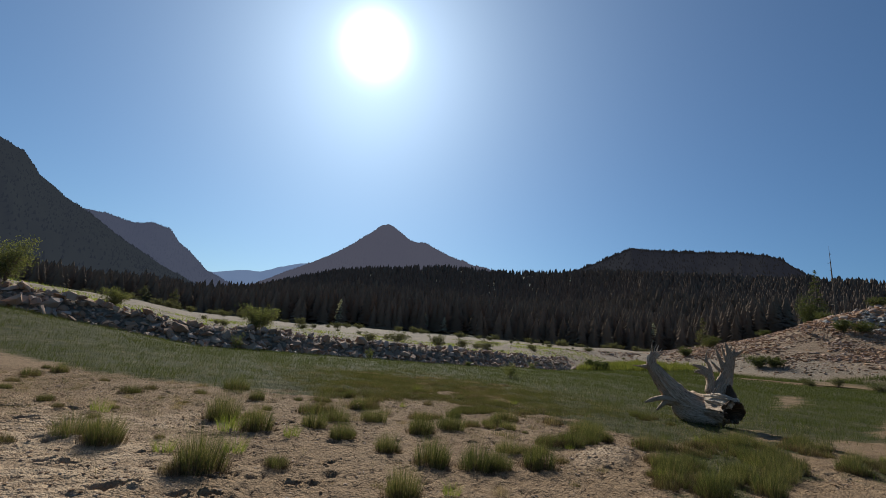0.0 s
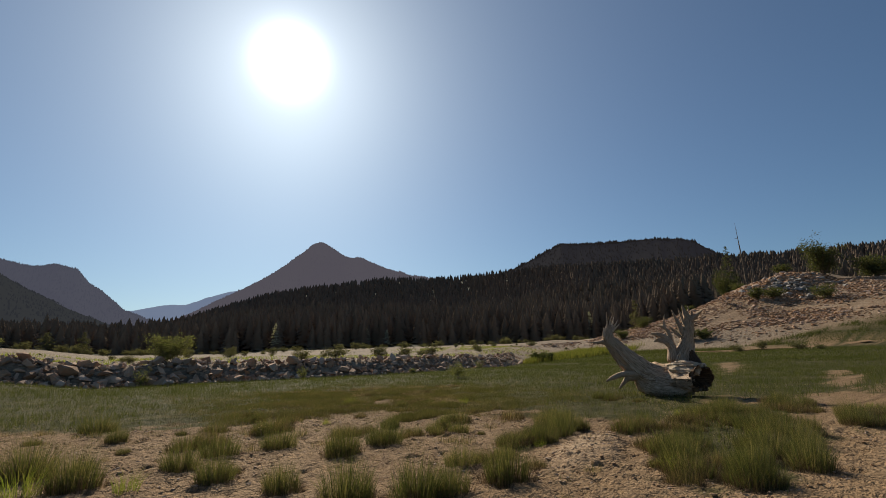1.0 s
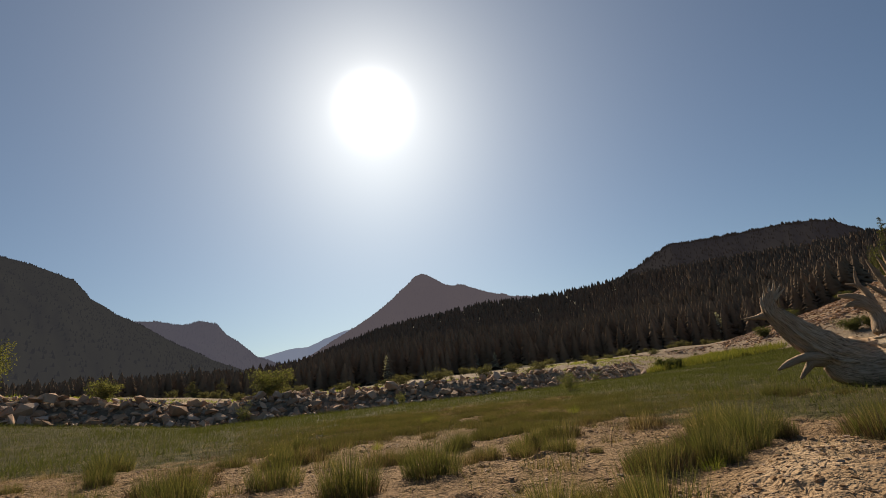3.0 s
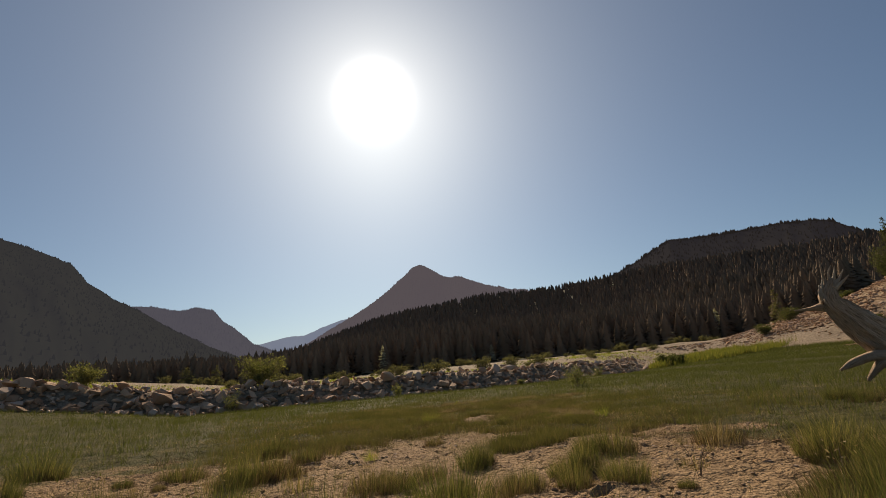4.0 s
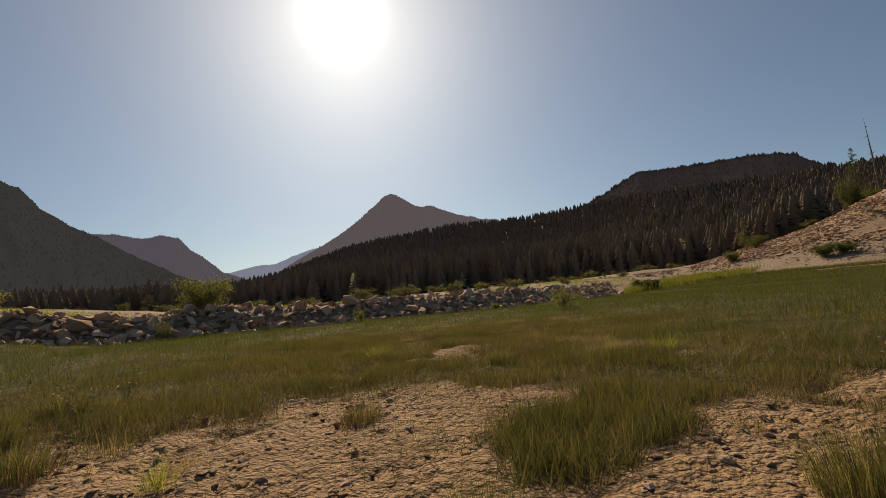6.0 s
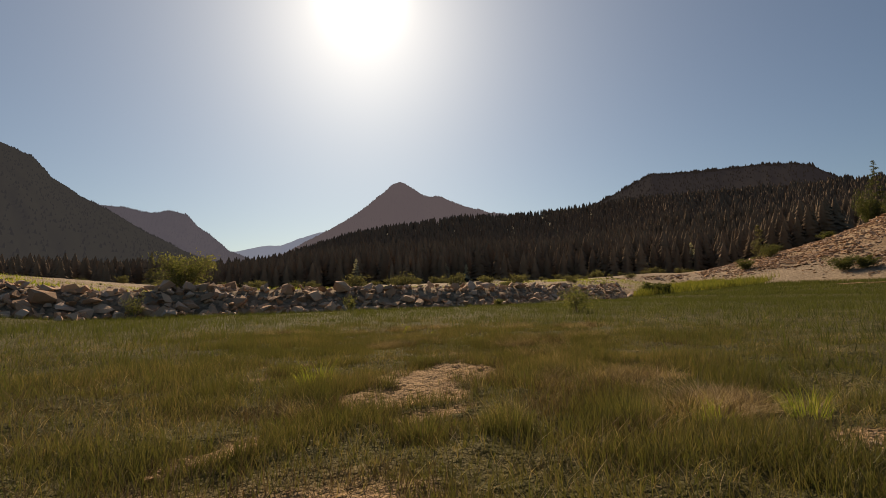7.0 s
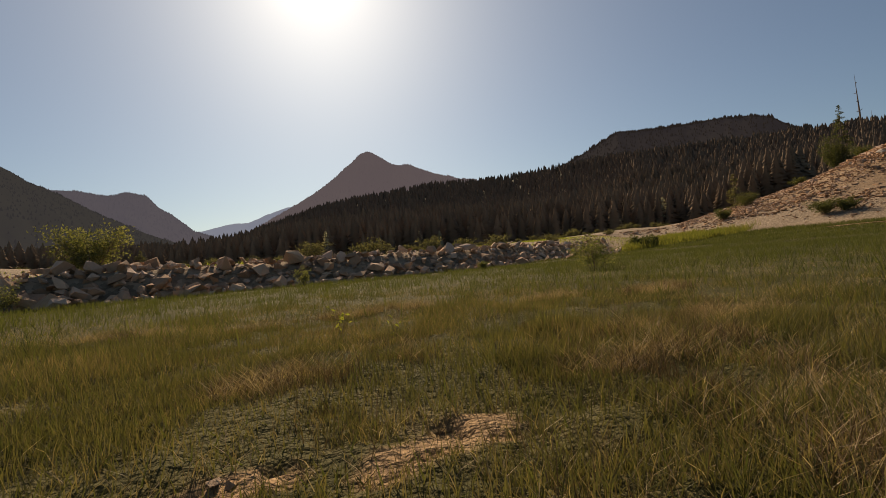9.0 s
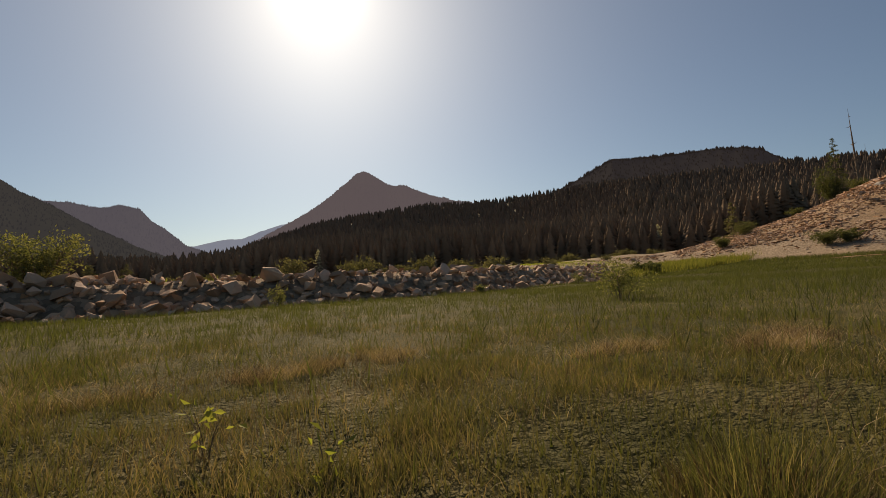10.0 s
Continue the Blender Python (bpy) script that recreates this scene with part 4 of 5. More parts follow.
    for k, c in enumerate((
        [(0.73, -0.48, 2.11, 0.08), (0.77, -0.61, 2.18, 0.06), (0.79, -0.75, 2.3, 0.04), (0.79, -0.87, 2.37, 0.012)],
        [(0.60, -0.33, 1.72, 0.08), (0.53, -0.26, 1.96, 0.055), (0.47, -0.20, 2.2, 0.04), (0.42, -0.15, 2.42, 0.01)],
        [(0.64, -0.40, 1.93, 0.06), (0.58, -0.35, 2.14, 0.04), (0.53, -0.33, 2.31, 0.03), (0.49, -0.30, 2.45, 0.01)],
        [(0.24, -0.14, 0.95, 0.2), (0.30, -0.11, 1.25, 0.14), (0.28, -0.06, 1.45, 0.115), (0.22, 0.01, 1.6, 0.095), (0.11, 0.12, 1.71, 0.07), (-0.04, 0.30, 1.77, 0.03)],
        [(0.27, -0.09, 1.39, 0.09), (0.15, 0.03, 1.53, 0.07), (0.03, 0.17, 1.57, 0.055), (-0.02, 0.26, 1.53, 0.02)],
        [(0.33, -0.09, 1.38, 0.09), (0.32, -0.07, 1.61, 0.07), (0.29, -0.02, 1.82, 0.055), (0.25, 0.07, 1.93, 0.04), (0.13, 0.19, 1.99, 0.012)],
        [(0.27, 0.03, 1.87, 0.045), (0.26, 0.05, 2.03, 0.03), (0.28, 0.01, 2.31, 0.006)],
        [(0.50, -0.27, 1.63, 0.05), (0.39, -0.14, 1.82, 0.04), (0.32, -0.07, 1.94, 0.012)],
        [(0.74, -0.44, 2.12, 0.05), (0.78, -0.53, 2.25, 0.04), (0.78, -0.53, 2.39, 0.01)],
        [(0.66, -0.40, 2.26, 0.04), (0.71, -0.49, 2.4, 0.02), (0.70, -0.48, 2.51, 0.006)],
        [(0.53, -0.26, 1.89, 0.03), (0.47, -0.25, 2.06, 0.02), (0.49, -0.30, 2.22, 0.005)],
    )):
        add("root_branch", c, on=upright, n=18, sides=12, rough=0.22, ridges=0.5, seed=10 + k)
    for k, c in enumerate((
        [(-0.37, 0.49, 0.63, 0.16), (-0.61, 0.63, 0.64, 0.09), (-0.82, 0.82, 0.64, 0.075), (-1.04, 1.03, 0.54, 0.06), (-1.17, 1.17, 0.45, 0.02)],
        [(-0.43, 0.61, 0.55, 0.12), (-0.72, 0.74, 0.53, 0.08), (-0.83, 0.84, 0.4, 0.06), (-0.93, 0.93, 0.25, 0.025)],
        [(-0.43, 0.61, 0.78, 0.09), (-0.72, 0.74, 0.79, 0.05), (-0.83, 0.83, 0.9, 0.01)],
        [(-0.88, 1.26, 1.57, 0.09), (-1.02, 1.42, 1.56, 0.04), (-1.19, 1.64, 1.56, 0.008)],
        [(-0.83, 1.16, 1.8, 0.07), (-0.84, 1.18, 2.08, 0.03), (-0.84, 1.17, 2.43, 0.006)],
        [(-0.81, 1.12, 1.89, 0.05), (-0.77, 1.05, 2.08, 0.025), (-0.75, 1.0, 2.28, 0.005)],
        [(-0.81, 1.11, 1.89, 0.05), (-0.74, 0.99, 2.04, 0.025), (-0.7, 0.91, 2.19, 0.005)],
        [(-0.8, 1.11, 1.84, 0.05), (-0.78, 0.96, 1.95, 0.025), (-0.72, 0.84, 2.07, 0.005)],
        [(-0.84, 1.18, 1.76, 0.05), (-0.91, 1.21, 1.89, 0.03), (-0.89, 1.18, 2.08, 0.006)],
        [(-0.92, 1.22, 1.68, 0.06), (-0.98, 1.23, 1.8, 0.04), (-0.97, 1.22, 1.96, 0.01)],
        [(-0.8, 1.11, 1.96, 0.03), (-0.8, 1.11, 2.15, 0.015), (-0.77, 1.05, 2.3, 0.004)],
    )):
        add("splintered_root", c, "pale splintered root" if k > 3 else "", PALE_LIT_WOOD if k > 4 else WOOD, trunk, n=16, sides=10, rough=0.2, ridges=0.4, seed=40 + k)
    # an added split crust on the log, its pale colour standing for sun on top
    a = np.linspace(0, 1, 30)
    A, B = np.meshgrid(a, np.linspace(-1, 1, 12))
    edge = 0.75 + 0.5 * vnoise(A * 9, B * 0.7 + 4, 301)
    along, down, up = np.array([-0.28, -0.95, -0.06]), np.array([-0.80, 0.10, -0.59]), np.array([-0.56, 0.20, 0.80])
    lift = 0.035 * (vnoise(A * 4, B * 7, 302) - 0.5) + 0.03 * (vnoise(A * 11, B * 16, 303) - 0.5) - 0.05 * B * B
    P = np.array([-0.02, -0.14, 0.895]) + A[..., None] * along * 1.0 + (B * 0.21 * edge)[..., None] * down + lift[..., None] * up
    top, under = P.reshape(-1, 3), (P - 0.10 * up).reshape(-1, 3)
    i = np.arange(A.size).reshape(A.shape)
    q = np.stack([i[:-1, :-1], i[1:, :-1], i[1:, 1:], i[:-1, 1:]], -1).reshape(-1, 4)
    rim = np.concatenate([i[0, :], i[1:, -1], i[-1, -2::-1], i[-2:0:-1, 0]])
    side = np.stack([rim, np.roll(rim, -1), np.roll(rim, -1) + A.size, rim + A.size], -1)
    me = mesh_of("split_crust", np.concatenate([top, under]), np.concatenate([q, q[:, ::-1] + A.size, side]), PALE_LIT_WOOD, False)
    g = np.tile(np.stack([A * 0.5, B * 2.4, A * 0], -1).reshape(-1, 3), (2, 1))
    me.attributes.new("grain", "FLOAT_VECTOR", "POINT").data.foreach_set("vector", g.astype(np.float32).ravel())
    child("split_crust", me, trunk, "splintered crust of split wood, coloured pale for a sunlit top")
    # split slabs along the log, their pale wood brightened like the sunlit rim
    for k, c in enumerate((
        [(-0.16, -0.12, 0.87, 0.02), (-0.2, -0.59, 0.9, 0.04), (-0.37, -1.14, 0.85, 0.02)],
        [(0.03, -0.27, 0.94, 0.03), (-0.06, -0.65, 0.94, 0.045), (-0.25, -1.14, 0.89, 0.02)],
        [(-0.23, -0.21, 0.76, 0.012), (-0.26, -0.63, 0.75, 0.03), (-0.44, -1.1, 0.7, 0.015)],
        [(-0.25, -0.21, 0.5, 0.02), (-0.34, -0.55, 0.38, 0.035), (-0.49, -0.9, 0.28, 0.02)],
        [(-0.24, -0.23, 0.41, 0.02), (-0.3, -0.39, 0.3, 0.03), (-0.37, -0.62, 0.24, 0.01)],
        [(-0.24, -0.41, 0.63, 0.008), (-0.31, -0.65, 0.58, 0.018), (-0.48, -1.02, 0.51, 0.01)],
    )):
        add("split_slab", c, "pale splintered wood", PALE_LIT_WOOD, trunk, n=22, sides=10, rough=0.5, ridges=0.6, seed=70 + k)


stump()


# ---- shrubs, saplings and single trees ----
def leaves(centres, size, spread_, seed, pitch=0.6):
    """Folded leaf blades at the given places, as triangles."""
    r = np.random.default_rng(seed)
    n = len(centres)
    th, el = r.random(n) * 6.283, r.normal(0.35, pitch, n)
    d = np.stack([np.cos(th) * np.cos(el), np.sin(th) * np.cos(el), np.sin(el)], -1)
    side = np.cross(d, r.normal(size=(n, 3)))
    side /= np.linalg.norm(side, axis=1)[:, None] + 1e-6
    s = (size * r.uniform(0.6, 1.3, n))[:, None]
    p = centres + r.normal(size=(n, 3)) * spread_
    lift = np.cross(side, d) * s * 0.12
    v = np.stack([p, p + d * s * 0.5 + side * s * 0.22 + lift, p + d * s, p + d * s * 0.5 - side * s * 0.22 + lift], 1)
    f = np.array([(0, 1, 2), (0, 2, 3)])[None] + (np.arange(n) * 4)[:, None, None]
    return v.reshape(-1, 3), f.reshape(-1, 3)


def shrub(name, m, width, height, count, leaf, mat, label, seed, category="shrub", group="", stems=9, low=0.15):
    """A shrub with bent stems and a ragged crown of leaves in clumps."""
    r = np.random.default_rng(seed)
    s = empty(name, m, label, category, group)
    tubes, cl = [], []
    for k in range(stems):
        a = r.random() * 6.283
        reach, top = width / 2 * math.sqrt(r.random()) * 0.85, height * r.uniform(0.55, 0.95)
        end = np.array([math.cos(a) * reach, math.sin(a) * reach, top])
        mid = end * [0.45, 0.45, 0.55] + r.normal(size=3) * height * 0.04
        rad = max(0.006, height * 0.012)
        rows = spline([(0.06 * math.cos(a), 0.06 * math.sin(a), -0.12, rad), (*mid, rad * 0.7), (*end, rad * 0.2)], 7)
        tubes.append(tube(rows[:, :3], rows[:, 3], 5))
        for u in (0.35, 0.5, 0.65, 0.8, 0.92, 1.0):
            q = rows[int(u * 6)][:3]
            cl += [q + r.normal(size=3) * [width * 0.09, width * 0.09, height * 0.07] for _ in range(3)]
    v, f = merged(tubes)
    child("stems", mesh_of("stems", v, f, TWIG), s)
    cl = np.array(cl)
    cl = cl[(cl[:, 2] > height * low)]
    pick = cl[r.integers(0, len(cl), count)]
    v, f = leaves(pick, leaf, np.array([width * 0.055, width * 0.055, height * 0.05]), seed)
    v[:, 2] = np.maximum(v[:, 2], 0.0)
    child("leaves", mesh_of("leaves", v, f, mat), s)
    return s


def stand(x, y, turn=0.0, size=1.0, sink=0.02):
    return pose(x, y, float(ground_z(x, y)) - sink, 0, 0, turn) @ Matrix.Diagonal((size, size, size, 1))


shrub("willow_shrub", stand(4.9, 37.4), 2.9, 1.95, 4600, 0.12, LEAF, "rounded yellow-green willow shrub behind a stone bank", 301, group="willows behind the stones", stems=16)
shrub("willow_shrub", stand(-4.4, 37.6), 1.9, 1.25, 2600, 0.11, LEAF, "small bright green willow shrub behind a stone bank", 302, group="willows behind the stones", stems=12)
shrub("willow_shrub", stand(-10.2, 37.8), 3.4, 2.9, 5200, 0.13, LEAF, "tall leafy green willow shrub behind a stone bank", 303, group="willows behind the stones", stems=18)
for k, (x, y, w, h) in enumerate(((3.2, 33.5, 0.9, 0.95), (12.2, 32.9, 0.8, 0.85), (17.6, 23.0, 1.5, 0.95), (30.5, 37.0, 1.2, 0.7), (21.5, 34.2, 0.6, 0.4))):
    shrub("willow_sapling", stand(x, y), w, h, 800 if k != 2 else 1900, 0.07 if k != 2 else 0.06, LEAF, "thin yellow-green willow sapling growing in grass", 310 + k, group="saplings in the meadow", stems=8)

# low dark shrubs on the gravel
for k, (x, y, w, h) in enumerate(((84.4, 45.2, 3.7, 2.1), (85.4, 43.0, 3.0, 1.7), (103.5, 65.5, 5.6, 2.9), (90.5, 62.3, 3.2, 1.8), (47.2, 45.2, 2.2, 1.3), (49.6, 46.0, 2.0, 1.0))):
    shrub("low_shrub", stand(x, y), w, h, 3200, 0.20, DARKLEAF, "low dense dark green shrub on pale gravel", 330 + k, group="low shrubs on the gravel", stems=12, low=0.05)
SHRUB_A = shrub("small_shrub", stand(30, 50), 2.2, 1.15, 900, 0.16, GREYLEAF, "small rounded grey-olive shrub on the gravel flat", 350, group="small shrubs on the flat", stems=9, low=0.05)
SHRUB_B = shrub("small_shrub", stand(40, 62), 2.6, 1.0, 900, 0.16, GREYLEAF, "small rounded pale green shrub on the gravel flat", 351, group="small shrubs on the flat", stems=9, low=0.05)
r_ = np.random.default_rng(77)
for k in range(42):
    if k < 30:
        x = r_.uniform(8, 96)
        y = float(bank_y(x)) + r_.uniform(6, 60) * (0.4 if k % 2 else 1.0)
    elif k < 36:
        x, y = r_.uniform(-16, 3), 40 + r_.uniform(0, 40)
    else:
        x, y = r_.uniform(60, 73), r_.uniform(8, 34)
    copy_thing(SHRUB_A if k % 3 else SHRUB_B, stand(x, y, r_.uniform(0, 360), (0.3 + 0.9 * r_.random() ** 1.6) * (0.55 if 30 <= k < 36 else 1.0)))


# a loose hem of shrubs before the woods
for k in range(60):
    az, far = r_.uniform(-12, 56), r_.uniform(120, 184)
    copy_thing(SHRUB_A if k % 3 else SHRUB_B, stand(HUB[0] + far * math.sin(radians(az)), HUB[1] + far * math.cos(radians(az)), r_.uniform(0, 360), r_.uniform(0.7, 1.9)))


def conifer_tree(name, m, height, width, label, seed, mat, tiers=16):
    """A single conifer with a stem and drooping, needled branches."""
    r = np.random.default_rng(seed)
    s = empty(name, m, label, "tree")
    v, f = tube([(0, 0, -0.3), (0.05, 0, height * 0.5), (0, 0.03, height)], [height * 0.017, height * 0.011, 0.01], 7)
    child("trunk", mesh_of("trunk", v, f, TWIG), s)
    pts, tubes = [], []
    for k in range(tiers * 5):
        u = r.random() ** 0.8
        z, a = height * (0.06 + 0.92 * u), r.random() * 6.283
        ln = width / 2 * ((1 - u) ** 0.75 + 0.06) * r.uniform(0.6, 1.15)
        tip = np.array([math.cos(a) * ln, math.sin(a) * ln, z - ln * r.uniform(0.0, 0.35)])
        tubes.append(tube([(0, 0, z), tuple(tip)], [0.03, 0.008], 4, cap=()))
        for w in np.linspace(0.25, 1, max(3, int(ln / 0.22))):
            pts.append(np.array([0, 0, z]) * (1 - w) + tip * w)
    v, f = merged(tubes)
    tagged(child("branches", mesh_of("branches", v, f, TWIG), s), kind="stuff")
    pts = np.repeat(np.array(pts), 5, axis=0)
    v, f = leaves(pts, 0.34, 0.11, seed, 0.4)
    child("needles", mesh_of("needles", v, f, mat), s)
    return s


def bare_tree(name, m, height, label, mat, seed, boughs=18, lean=0.06, reach=0.12, group=""):
    """A dead trunk with short broken branches."""
    r = np.random.default_rng(seed)
    s = empty(name, m, label, "dead tree", group)
    rows = spline([(0, 0, -0.3, height * 0.016), (lean * height * 0.3, 0.1, height * 0.4, height * 0.011), (lean * height, 0, height, 0.02)], 12)
    v, f = tube(rows[:, :3], rows[:, 3], 7, 0.15)
    child("trunk", mesh_of("trunk", v, f, mat), s)
    for k in range(boughs):
        u = r.uniform(0.3, 0.98)
        p, a = rows[int(u * 11)][:3], r.random() * 6.283
        ln = height * reach * (1.15 - u) * r.uniform(0.5, 1.4)
        e = p + [math.cos(a) * ln, math.sin(a) * ln, ln * r.uniform(-0.2, 0.5)]
        v, f = tube([tuple(p), tuple((p + e) / 2 + r.normal(size=3) * ln * 0.06), tuple(e)], [height * 0.005, height * 0.0035, 0.01], 4)
        child("branch", mesh_of("branch", v, f, mat), s)
    return s


bare_tree("dead_snag", stand(185, 74.5), 24.0, "tall bare dead tree leaning on a gravel rise", TWIG, 401, 22, -0.10)
bare_tree("dead_snag", stand(187, 73.0), 12.0, "broken grey stub of a dead tree", TWIG, 402, 8, 0.02)
conifer_tree("young_cedar", stand(184, 79.5), 19.0, 7.5, "green cedar beside a dead tree on gravel", 411, DARKLEAF)
shrub("broadleaf_tree", stand(183, 81.0), 9.5, 10.5, 5500, 0.45, DARKLEAF, "rounded dark green tree on a gravel rise", 412, "tree", stems=14, low=0.02)
shrub("broadleaf_tree", stand(141, 40.2), 8.5, 9.0, 7500, 0.40, DARKLEAF, "tall grey-green young tree on a gravel rise", 413, "tree", stems=16, low=0.02)
shrub("broadleaf_tree", stand(143, 31.0), 9.0, 5.0, 5000, 0.40, DARKLEAF, "spreading grey-green young tree on a gravel rise", 414, "tree", stems=14, low=0.02)
conifer_tree("young_fir", stand(106.5, 69.0), 7.0, 3.6, "thin grey-green young fir on gravel", 415, GREYLEAF, 9)
for k, (x, y, w, h) in enumerate(((112, 44.2, 3.8, 2.4), (113.5, 41.5, 5.5, 2.4), (115, 33.4, 5.6, 3.0), (150, 63, 6, 2.6), (130, 68, 4, 1.8), (146, 50, 5, 2.6))):
    shrub("low_shrub", stand(x, y), w, h, 2000, 0.28, DARKLEAF, "low olive shrub on a stony gravel rise", 440 + k, group="low shrubs on the gravel", stems=10, low=0.05)
for k, (x, y, h, w) in enumerate(((57.5, 198, 11.0, 4.6), (92, 186, 8.0, 5.5), (100, 183, 7.0, 4.0), (151, 138, 9.0, 6.0), (164, 127, 12.0, 5.0), (-4, 196, 7.0, 6.0), (-13, 194, 6.0, 6.5))):
    tree = conifer_tree("pale_tree", pose(x, y, float(land(np.float64(x), np.float64(y))) - 0.2, 0, 0, 60 * k), h, w, "pale grey-green young tree before dark conifers", 420 + k, PALELEAF if k < 5 else GREYLEAF, 12)
    tagged(tree, group="pale trees before the woods")


def pylon(x, y, h):
    s = empty("power_pylon", pose(x, y, float(land(np.float64(x), np.float64(y))), 0, 0, 35), "thin steel lattice power pylon on a wooded ridge", "pylon", "pylons on the ridge")
    w = h * 0.09
    for a in (-1, 1):
        for b in (-1, 1):
            v, f = tube([(a * w, b * w, 0), (a * w * 0.25, b * w * 0.25, h * 0.7), (a * w * 0.2, b * w * 0.2, h)], [0.25, 0.2, 0.15], 4)
            child("leg", mesh_of("leg", v, f, TWIG), s)
    for z, ln in ((0.74, 0.2), (0.86, 0.26), (0.98, 0.16)):
        v, f = tube([(-h * ln, 0, h * z), (0, 0, h * (z + 0.03)), (h * ln, 0, h * z)], [0.25, 0.45, 0.25], 4)
        child("crossarm", mesh_of("crossarm", v, f, TWIG), s)


for x, y in ((640, 705), (672, 690)):
    pylon(x, y, 24.0)


# ---- loose stones on the gravel rise ----
def gravel_stones():
    r = np.random.default_rng(55)
    for name, mat, n, label in (("rusty_stones", ORANGE, 15000, "rust-brown broken stones lying on a gravel rise"), ("grey_stones", STONE, 7500, "grey broken stones lying on gravel")):
        x, y = r.uniform(72, 142, n * 3), r.uniform(14, 78, n * 3)
        k = (r.random(n * 3) < (sstep(76, 90, rise_edge(x, y)) * (0.18 + 0.82 * sstep(84, 98, x + 0.1 * (y - 45))) * (0.3 + 0.7 * sstep(0.35, 0.65, vnoise(x / 6, y / 6, 201 if mat is ORANGE else 202)))))
        x, y = x[k][:n], y[k][:n]
        chunks = []
        s = r.uniform(0.13, 0.48, len(x)) * np.where(r.random(len(x)) < 0.08, 2.0, 1.0) * np.where((np.hypot(x - 138, (y - 50) * 1.2) < 14), 1.9, 1.0)
        for j in range(12):
            q = np.arange(len(x)) % 12 == j
            chunks.append(scattered(*STONES[j], np.stack([x[q], y[q], ground_z(x[q], y[q]) + s[q] * 0.1], -1), np.stack([s[q] * 1.2, s[q], s[q] * 0.8], -1), r.random(q.sum()) * 6.28))
        v, f = merged(chunks)
        tagged(new(name, mesh_of(name, v, f, mat)), label, "stones", kind="stuff")
    # the heap of boulders on the crest
    x, y = r.normal(126, 5.5, 170), r.normal(42, 4.0, 170)
    s = r.uniform(0.5, 1.5, 170)
    chunks = [scattered(*STONES[j], np.stack([x[j::12], y[j::12], ground_z(x[j::12], y[j::12]) + s[j::12] * 0.25], -1), np.stack([s[j::12] * 1.2, s[j::12], s[j::12] * 0.9], -1), r.random(len(x[j::12])) * 6.28) for j in range(12)]
    v, f = merged(chunks)
    tagged(new("crest_boulders", mesh_of("crest_boulders", v, f, GREYROCK)), "heap of grey boulders on the crest of a gravel rise", "boulders", kind="stuff")
    # small stones on the flat behind the bank
    x = r.uniform(-20, 70, 1500)
    y = bank_y(x) + 2 + r.exponential(7, 1500)
    s = r.uniform(0.08, 0.3, 1500)
    v, f = scattered(*STONES[4], np.stack([x, y, ground_z(x, y)], -1), np.stack([s * 1.3, s, s * 0.8], -1), r.random(1500) * 6.28)
    tagged(new("small_stones", mesh_of("small_stones", v, f, STONE)), "small grey stones strewn over a gravel flat", "stones", kind="stuff")
    x = r.uniform(-20, 75, 26000)
    d = r.uniform(3, 40, 26000)
    k = vnoise(x / 4, d / 3, 211) > 0.55
    x, d = x[k], d[k]
    hh = r.uniform(0.12, 0.35, len(x))
    tagged(new("flat_grass", blades("flat_grass", x, bank_y(x) + d, hh, r.uniform(0.04, 0.08, len(x)), hh * 0.4, FRESH, "", "", segs=1)), "thin pale green grass on a gravel flat", "grass", kind="stuff")


gravel_stones()


# ---- tufts on the mud ----
def tuft_mesh(n, height, width, mat, seed, lean=0.5):
    r = np.random.default_rng(seed)
    a, d = r.random(n) * 6.283, np.sqrt(r.random(n)) * width / 2
    x, y = np.cos(a) * d, np.sin(a) * d
    h = height * r.uniform(0.45, 1.15, n) * (1.15 - 0.5 * (2 * d / width) ** 2)
    th = a + r.normal(0, 0.6, n)
    out = h * lean * (0.25 + d / width * 1.6) * r.uniform(0.3, 1.2, n)
    keep = vnoise(x / 0.07 + seed, y / 0.07, seed) > 0.3
    x, y, h, th, out, n = x[keep], y[keep], h[keep], th[keep], out[keep], int(keep.sum())
    w = r.uniform(0.002, 0.0038, n)
    fa = r.random(n) * 6.283
    ax, ay = np.cos(fa) * w / 2, np.sin(fa) * w / 2
    rows = []
    for u, q in ((0, 1), (0.55, 0.75), (1, 0)):
        cx, cy, cz = x + np.cos(th) * out * u**1.7, y + np.sin(th) * out * u**1.7, h * u * (1 - 0.12 * u) - 0.015
        rows += [np.stack([cx - ax * q, cy - ay * q, cz], -1), np.stack([cx + ax * q, cy + ay * q, cz], -1)] if q else [np.stack([cx, cy, cz], -1)]
    v = np.stack(rows, 1)
    tri = np.array([(0, 1, 3), (0, 3, 2), (2, 3, 4)])
    return v.reshape(-1, 3), (tri[None] + (np.arange(n) * 5)[:, None, None]).reshape(-1, 3)


TUFTS = [mesh_of("grass_tuft", *tuft_mesh(n, h, w, mt, 500 + k, ln), mt) for k, (n, h, w, mt, ln) in enumerate((
    (850, 0.29, 0.34, DENSE, 0.40), (720, 0.26, 0.40, DENSE, 0.50), (220, 0.24, 0.22, FRESH, 0.7), (460, 0.27, 0.42, RUSH, 0.22), (220, 0.20, 0.36, STRAW, 0.5), (110, 0.16, 0.22, RUSH, 0.5), (900, 0.10, 0.50, STRAW, 2.6), (1150, 0.40, 0.40, DENSE, 0.42), (950, 0.37, 0.50, DENSE, 0.55)))]
